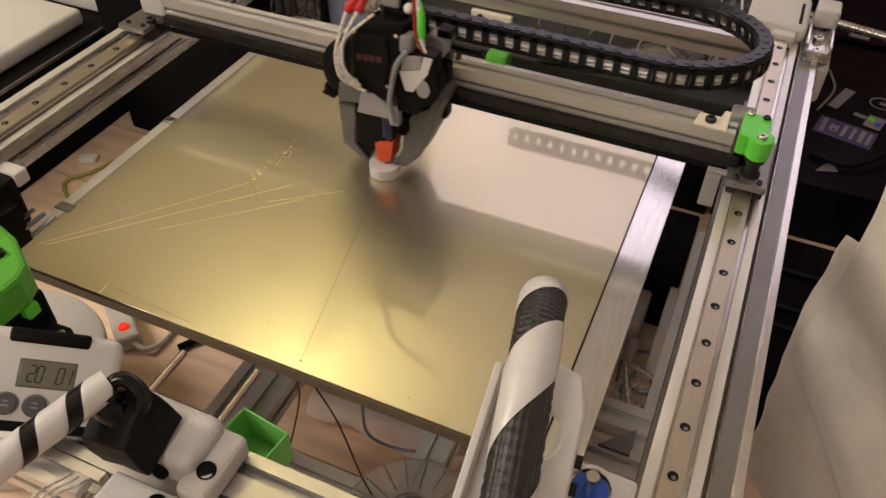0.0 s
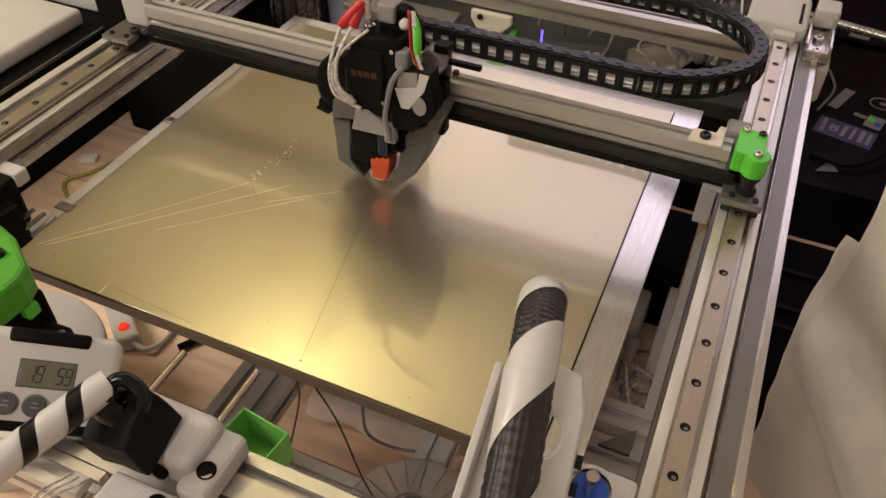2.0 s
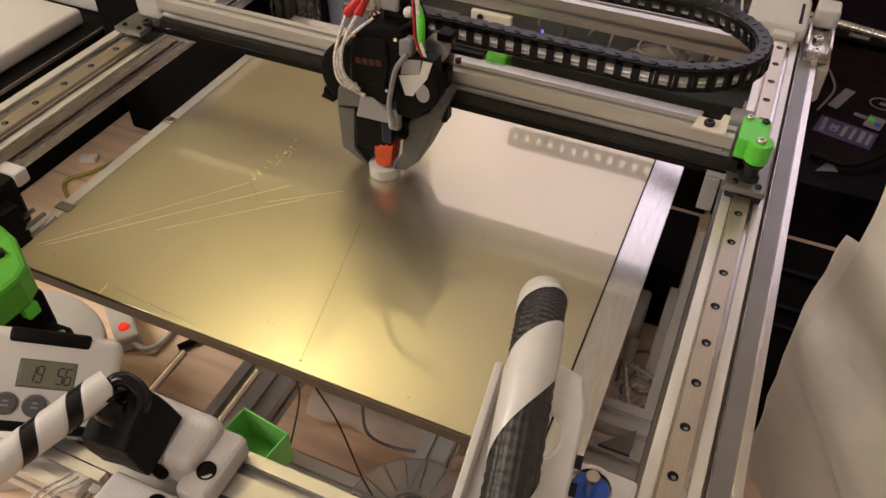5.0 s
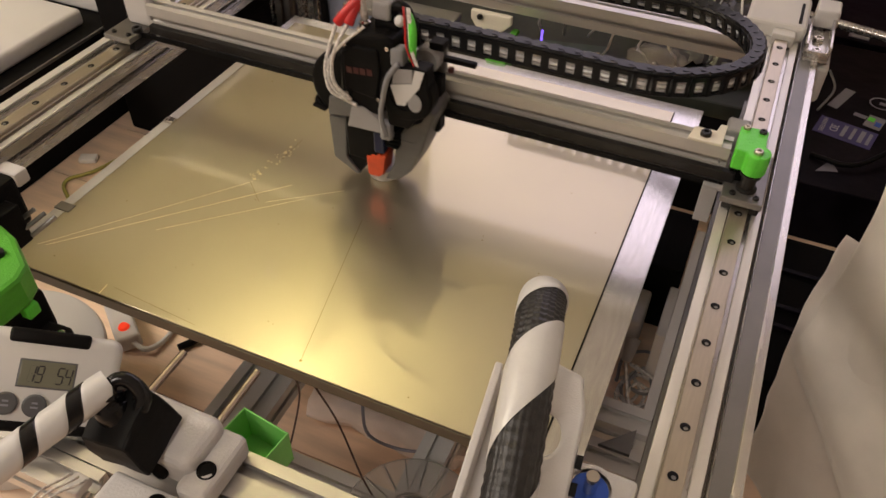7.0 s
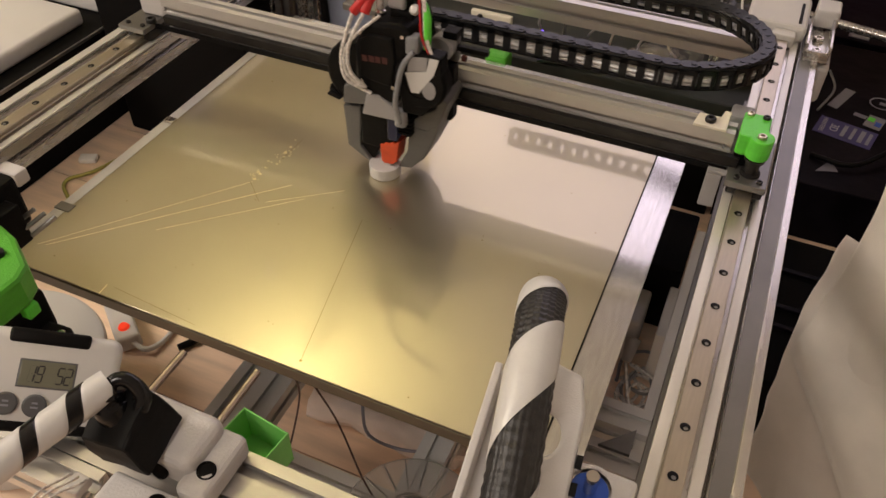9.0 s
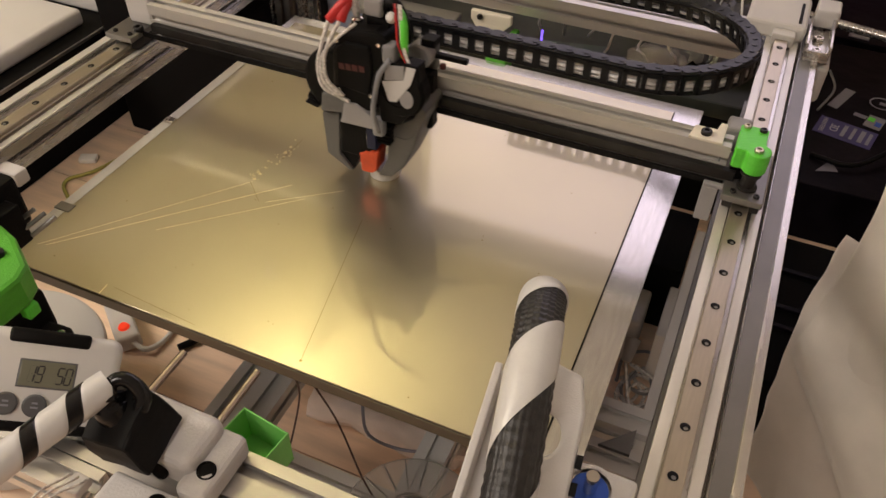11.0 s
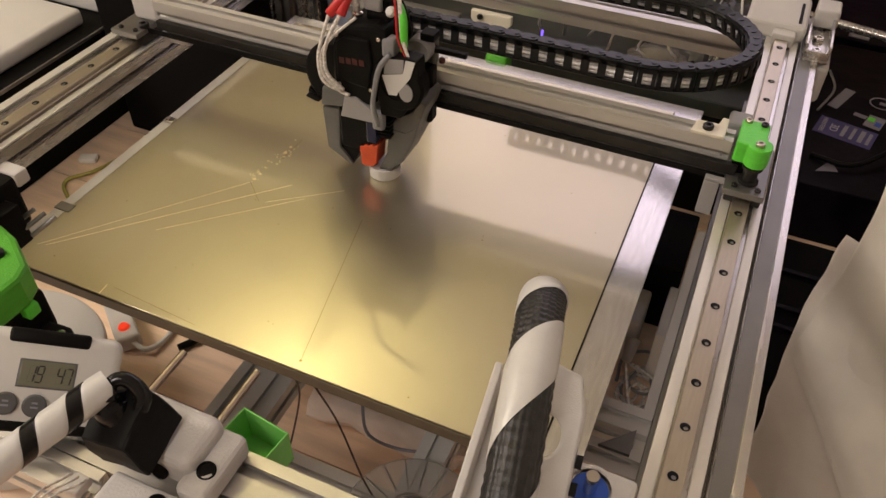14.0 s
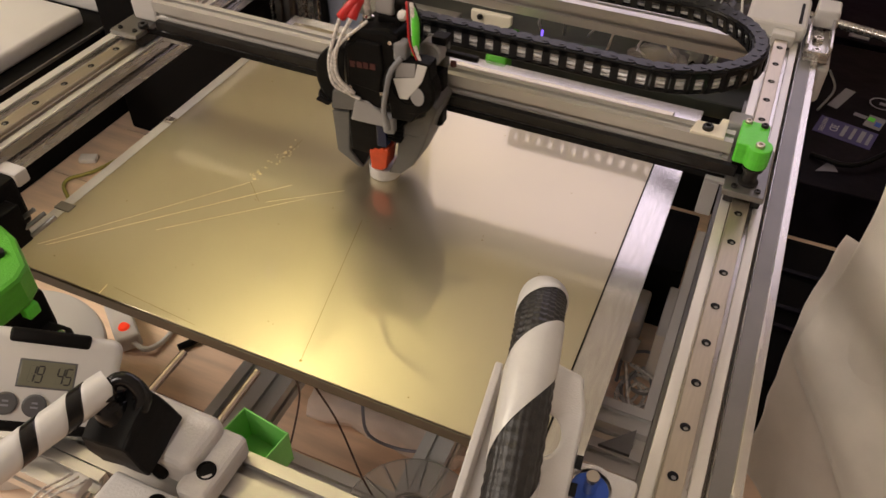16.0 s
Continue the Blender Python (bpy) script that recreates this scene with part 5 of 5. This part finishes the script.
board = thing("circuit_board", "small circuit board with bright connectors behind the beam", "circuit board", at=pose(-0.27, 0.135, -0.155, 0, 0, 12))
link("board", box(-0.05, 0.05, -0.012, 0.05, 0.0, 0.004), M_BOARD, board)
for k in range(6):
    link("connector", box(-0.044 + 0.015 * k, -0.034 + 0.015 * k, 0.0, 0.012, 0.004, 0.014, bev=0.001), (M_WHITE_CASE, M_CHROME)[k % 2], board)
link("indicator", box(-0.0485, -0.045, -0.010, -0.007, 0.004, 0.05), M_UV, board, "violet light strip")
bag = bmesh.new()
bmesh.ops.create_icosphere(bag, subdivisions=3, radius=0.032)
for v in bag.verts:
    v.co = Vector((v.co.x * 1.3, v.co.y, v.co.z * 0.7)) * (1 + 0.35 * noise.noise(v.co * 60)) + Vector((-0.15, 0.155, -0.136))
tagged(link("clear_bag", soft(bag, 20), M_SPOOL), "crumpled clear plastic bag behind the beam", "bag")

film_bm = bmesh.new()
bmesh.ops.create_grid(film_bm, x_segments=30, y_segments=24, size=0.5)
for v in film_bm.verts:
    x, y = v.co.x * 0.20, v.co.y * 0.22
    v.co = Vector((x - 0.075, y + 0.30, -0.135 + 0.030 * noise.noise(Vector((x * 30, y * 30, 3))) + 0.012 * noise.noise(Vector((x * 90, y * 90, 1)))))
bmesh.ops.solidify(film_bm, geom=film_bm.faces[:], thickness=0.001)
tagged(link("plastic_film", soft(film_bm, 30), M_FILMGREY), "crumpled grey plastic film on the black bench", "plastic film")

# added panel, unseen, backing the bright source in the bed's sheen
back_ob = tagged(new("back_panel"), "unseen panel added behind the printer for the bright sheen on the bed", "window", kind="structure")
link("panel_backing", box(-0.90, 0.40, 0.945, 0.985, 0.40, 1.14), M_WHITE_CASE, back_ob)

# lamps
lamp = thing("hanging_lamp", "bowl lamp shining up at the ceiling", "lamp")
link("bowl", lathe([(0.0, 1.055), (0.02, 1.06), (0.029, 1.08), (0.031, 1.092), (0.0295, 1.092), (0.026, 1.082), (0.0, 1.07)], 32, Matrix.Translation((-1.15, 0.43, 0))), M_CHROME, lamp)
link("stem", cyl((-1.15, 0.52, 1.07), (-1.15, 0.52, 1.6), 0.006, seg=10), M_CHROME, lamp)
link("arm", cyl((-1.15, 0.47, 1.075), (-1.15, 0.526, 1.075), 0.006, seg=10), M_CHROME, lamp)
lamp2 = thing("ceiling_lamp", "square ceiling lamp beside the desk", "lamp")
link("shade", box(-2.2, -1.6, -1.3, -0.7, 1.52, 1.6, bev=0.02), M_WHITE_CASE, lamp2)
lamp3 = thing("ceiling_lamp", "square ceiling lamp in front of the printer", "lamp")
link("shade", box(-0.55, 0.05, -1.90, -1.30, 1.53, 1.6, bev=0.02), M_WHITE_CASE, lamp3)

# ---------------------------------------------------------------- floor boards
bw = 0.145
k = 0
y = -2.39
while y < 2.15:
    x = -2.99 - 0.7 * ((k * 37) % 10) / 10
    while x < 1.98:
        x1 = min(x + 1.9, 1.98)
        xa = max(x, -2.99)
        if x1 - xa > 0.05:
            link("plank", add_box(bmesh.new(), xa + 0.001, x1 - 0.001, y + 0.0008, y + bw - 0.0008, FLOOR_Z - 0.0118, FLOOR_Z - 0.0003), M_WOOD, floor)
        x = x1
        if x1 >= 1.98:
            break
    y += bw
    k += 1

# ---------------------------------------------------------------- what moves
def shown(place, key, t):
    left = 1201 - int(math.floor(t + 0.2))
    text = "%02d%02d" % (left // 60, left % 60)
    return key in SHAPES[text[place]]


def motions():
    # seconds, head along x, gantry along y
    travel = [(0, 0, 0), (0.1, 0.0089, 0.001), (0.2, 0.0015, 0.001), (0.3, -0.0033, -0.0015), (0.4, -0.0105, -0.0124), (0.5, 0.0015, -0.033), (0.6, 0.0145, -0.0177), (0.7, 0.0145, -0.0166), (0.8, -0.0021, -0.0224), (0.9, -0.0104, -0.0102), (1, -0.0095, -0.0187), (1.1, 0.0049, -0.0331), (1.2, 0.0145, -0.0179), (1.3, 0.0136, -0.0205), (1.4, -0.0066, -0.0202), (1.5, -0.0075, -0.0167), (1.6, 0.0022, -0.0322), (1.7, 0.0007, -0.0222), (1.8, 0.0036, -0.0315), (1.9, 0.0043, -0.0226), (2, 0.009, -0.0273), (2.1, 0.0108, -0.0229), (2.2, -0.0045, -0.0246), (2.3, 0.0121, -0.0233), (2.4, -0.0003, -0.0237), (2.5, -0.0015, -0.0237), (2.6, 0.013, -0.0229), (2.7, 0.0062, -0.0207), (2.8, -0.0084, -0.0189), (2.9, 0.0094, -0.0224), (3, 0.0105, -0.014), (3.1, 0.0056, -0.0124), (3.2, -0.0018, -0.0137), (3.3, -0.0019, -0.0159), (3.4, 0.0119, -0.0159), (3.5, 0.0085, -0.0137), (3.6, 0.0023, -0.015), (3.7, -0.001, -0.0176), (3.8, 0.0055, -0.0146), (3.9, 0.0083, -0.0133), (4, 0.004, -0.0167), (4.1, 0.0049, -0.0181), (4.2, 0.0105, -0.0016), (4.41, 0.0108, -0.0035), (4.62, 0.0145, -0.0027), (4.83, 0.0052, -0.0039), (5.04, 0.0027, -0.0069), (5.25, 0.0119, -0.0084), (5.46, 0.0033, -0.0111), (5.67, 0.0069, -0.0064), (5.88, -0.0032, -0.0124), (6.09, 0.0063, -0.0144), (6.3, -0.0048, -0.0215), (6.4, 0.0072, -0.0202), (6.5, 0.01, -0.0222), (6.6, -0.0044, -0.0224), (6.7, 0.0103, -0.022), (6.8, 0.0127, -0.0209), (6.9, -0.0084, -0.0189), (7, 0.003, -0.0242), (7.1, 0.0086, -0.0313), (7.2, 0.0036, -0.0305), (7.3, 0.0018, -0.0302), (7.4, -0.0059, -0.0252), (7.5, -0.0035, -0.0207), (7.6, 0.0105, -0.0176), (7.7, 0.0074, -0.0137), (7.8, 0.0022, -0.0161), (7.9, -0.0046, -0.015), (8, 0.0075, -0.0177), (8.1, 0.0103, -0.0092), (8.2, 0.0043, -0.0098), (8.3, -0.0017, -0.0115), (8.4, -0.0033, -0.0165), (8.5, 0.007, -0.0147), (8.6, 0.0014, -0.0144), (8.7, 0.0094, -0.0085), (8.8, 0.0092, -0), (8.9, -0.0042, -0.0009), (9, 0.006, -0.0002), (9.1, 0.0092, 0.001), (9.2, 0.0005, 0.001), (9.39, 0.0007, -0.0086), (9.58, -0.0088, -0.0089), (9.77, 0.0014, -0.006), (9.96, -0.0021, -0.0075), (10.15, -0.0051, -0.0134), (10.35, -0.0005, -0.0111), (10.54, -0.0113, -0.0197), (10.73, -0.0045, -0.0257), (10.92, -0.0015, -0.0227), (11.11, -0.015, -0.0213), (11.3, -0.0035, -0.0241), (11.4, 0.0145, -0.019), (11.5, -0.0037, -0.0228), (11.6, -0.0071, -0.0204), (11.7, 0.0045, -0.0172), (11.8, 0.0111, -0.012), (11.9, 0.0019, -0.012), (12, -0.0047, -0.0121), (12.1, -0.0001, -0.0172), (12.2, 0.0107, -0.01), (12.3, 0.006, -0.0122), (12.4, -0.0022, -0.0117), (12.5, -0.0057, -0.0144), (12.6, -0.0037, -0.0006), (12.7, 0.0029, 0.001), (12.8, 0.0083, 0.001), (12.9, -0.0023, 0.001), (13, -0.0027, -0.0008), (13.1, 0.0086, -0.0024), (13.2, 0.0087, -0.0003), (13.3, -0.0041, 0.0002), (13.4, -0.0057, -0.0069), (13.5, -0.0122, -0.0154), (13.6, 0.0049, -0.034), (13.7, 0.0145, -0.0149), (13.8, 0.0137, -0.0183), (13.9, -0.0062, -0.0222), (14, -0.0112, -0.0124), (14.1, -0.008, -0.0208), (14.2, 0.0091, -0.03), (14.3, 0.0145, -0.0162), (14.4, 0.0139, -0.0235), (14.5, -0.0087, -0.0228), (14.6, -0.01, -0.0121), (14.7, -0.0036, -0.0274), (14.8, 0.0027, -0.0298), (14.9, 0.0105, -0.0316), (15, -0.0027, -0.0241), (15.1, 0.0066, -0.0237), (15.2, 0.0075, -0.0244), (15.3, -0.0031, -0.025), (15.4, 0.013, -0.024), (15.5, -0.0062, -0.0238), (15.6, -0.0022, -0.0267), (15.7, 0.0137, -0.0183), (15.8, 0.0128, -0.0166), (16, 0.0008, -0.0138)]
    walk(gantry, [(t, pose(0, dy, 0)) for t, dx, dy in travel])
    walk(head, [(t, pose(HX + dx, HY + dy, 0)) for t, dx, dy in travel])
    for i, o in enumerate(links):
        walk(o, [(t, chain_pose(i, dx, dy)) for t, dx, dy in travel])
    flat, edge = Matrix.Identity(4), pose(0, 0, -0.0005, 88)
    for place, key, seg, at in vanes:
        rows = [(0.0, at @ (flat if shown(place, key, 0.0) else edge))]
        for s in range(1, 17):
            t = s - 0.2
            a, b = shown(place, key, t - 0.1), shown(place, key, t + 0.1)
            if a != b:
                rows += [(t - 1 / 30, at @ (flat if a else edge)), (t, at @ (flat if b else edge))]
        rows.append((16.0, at @ (flat if shown(place, key, 16.0) else edge)))
        walk(seg, rows)


motions()
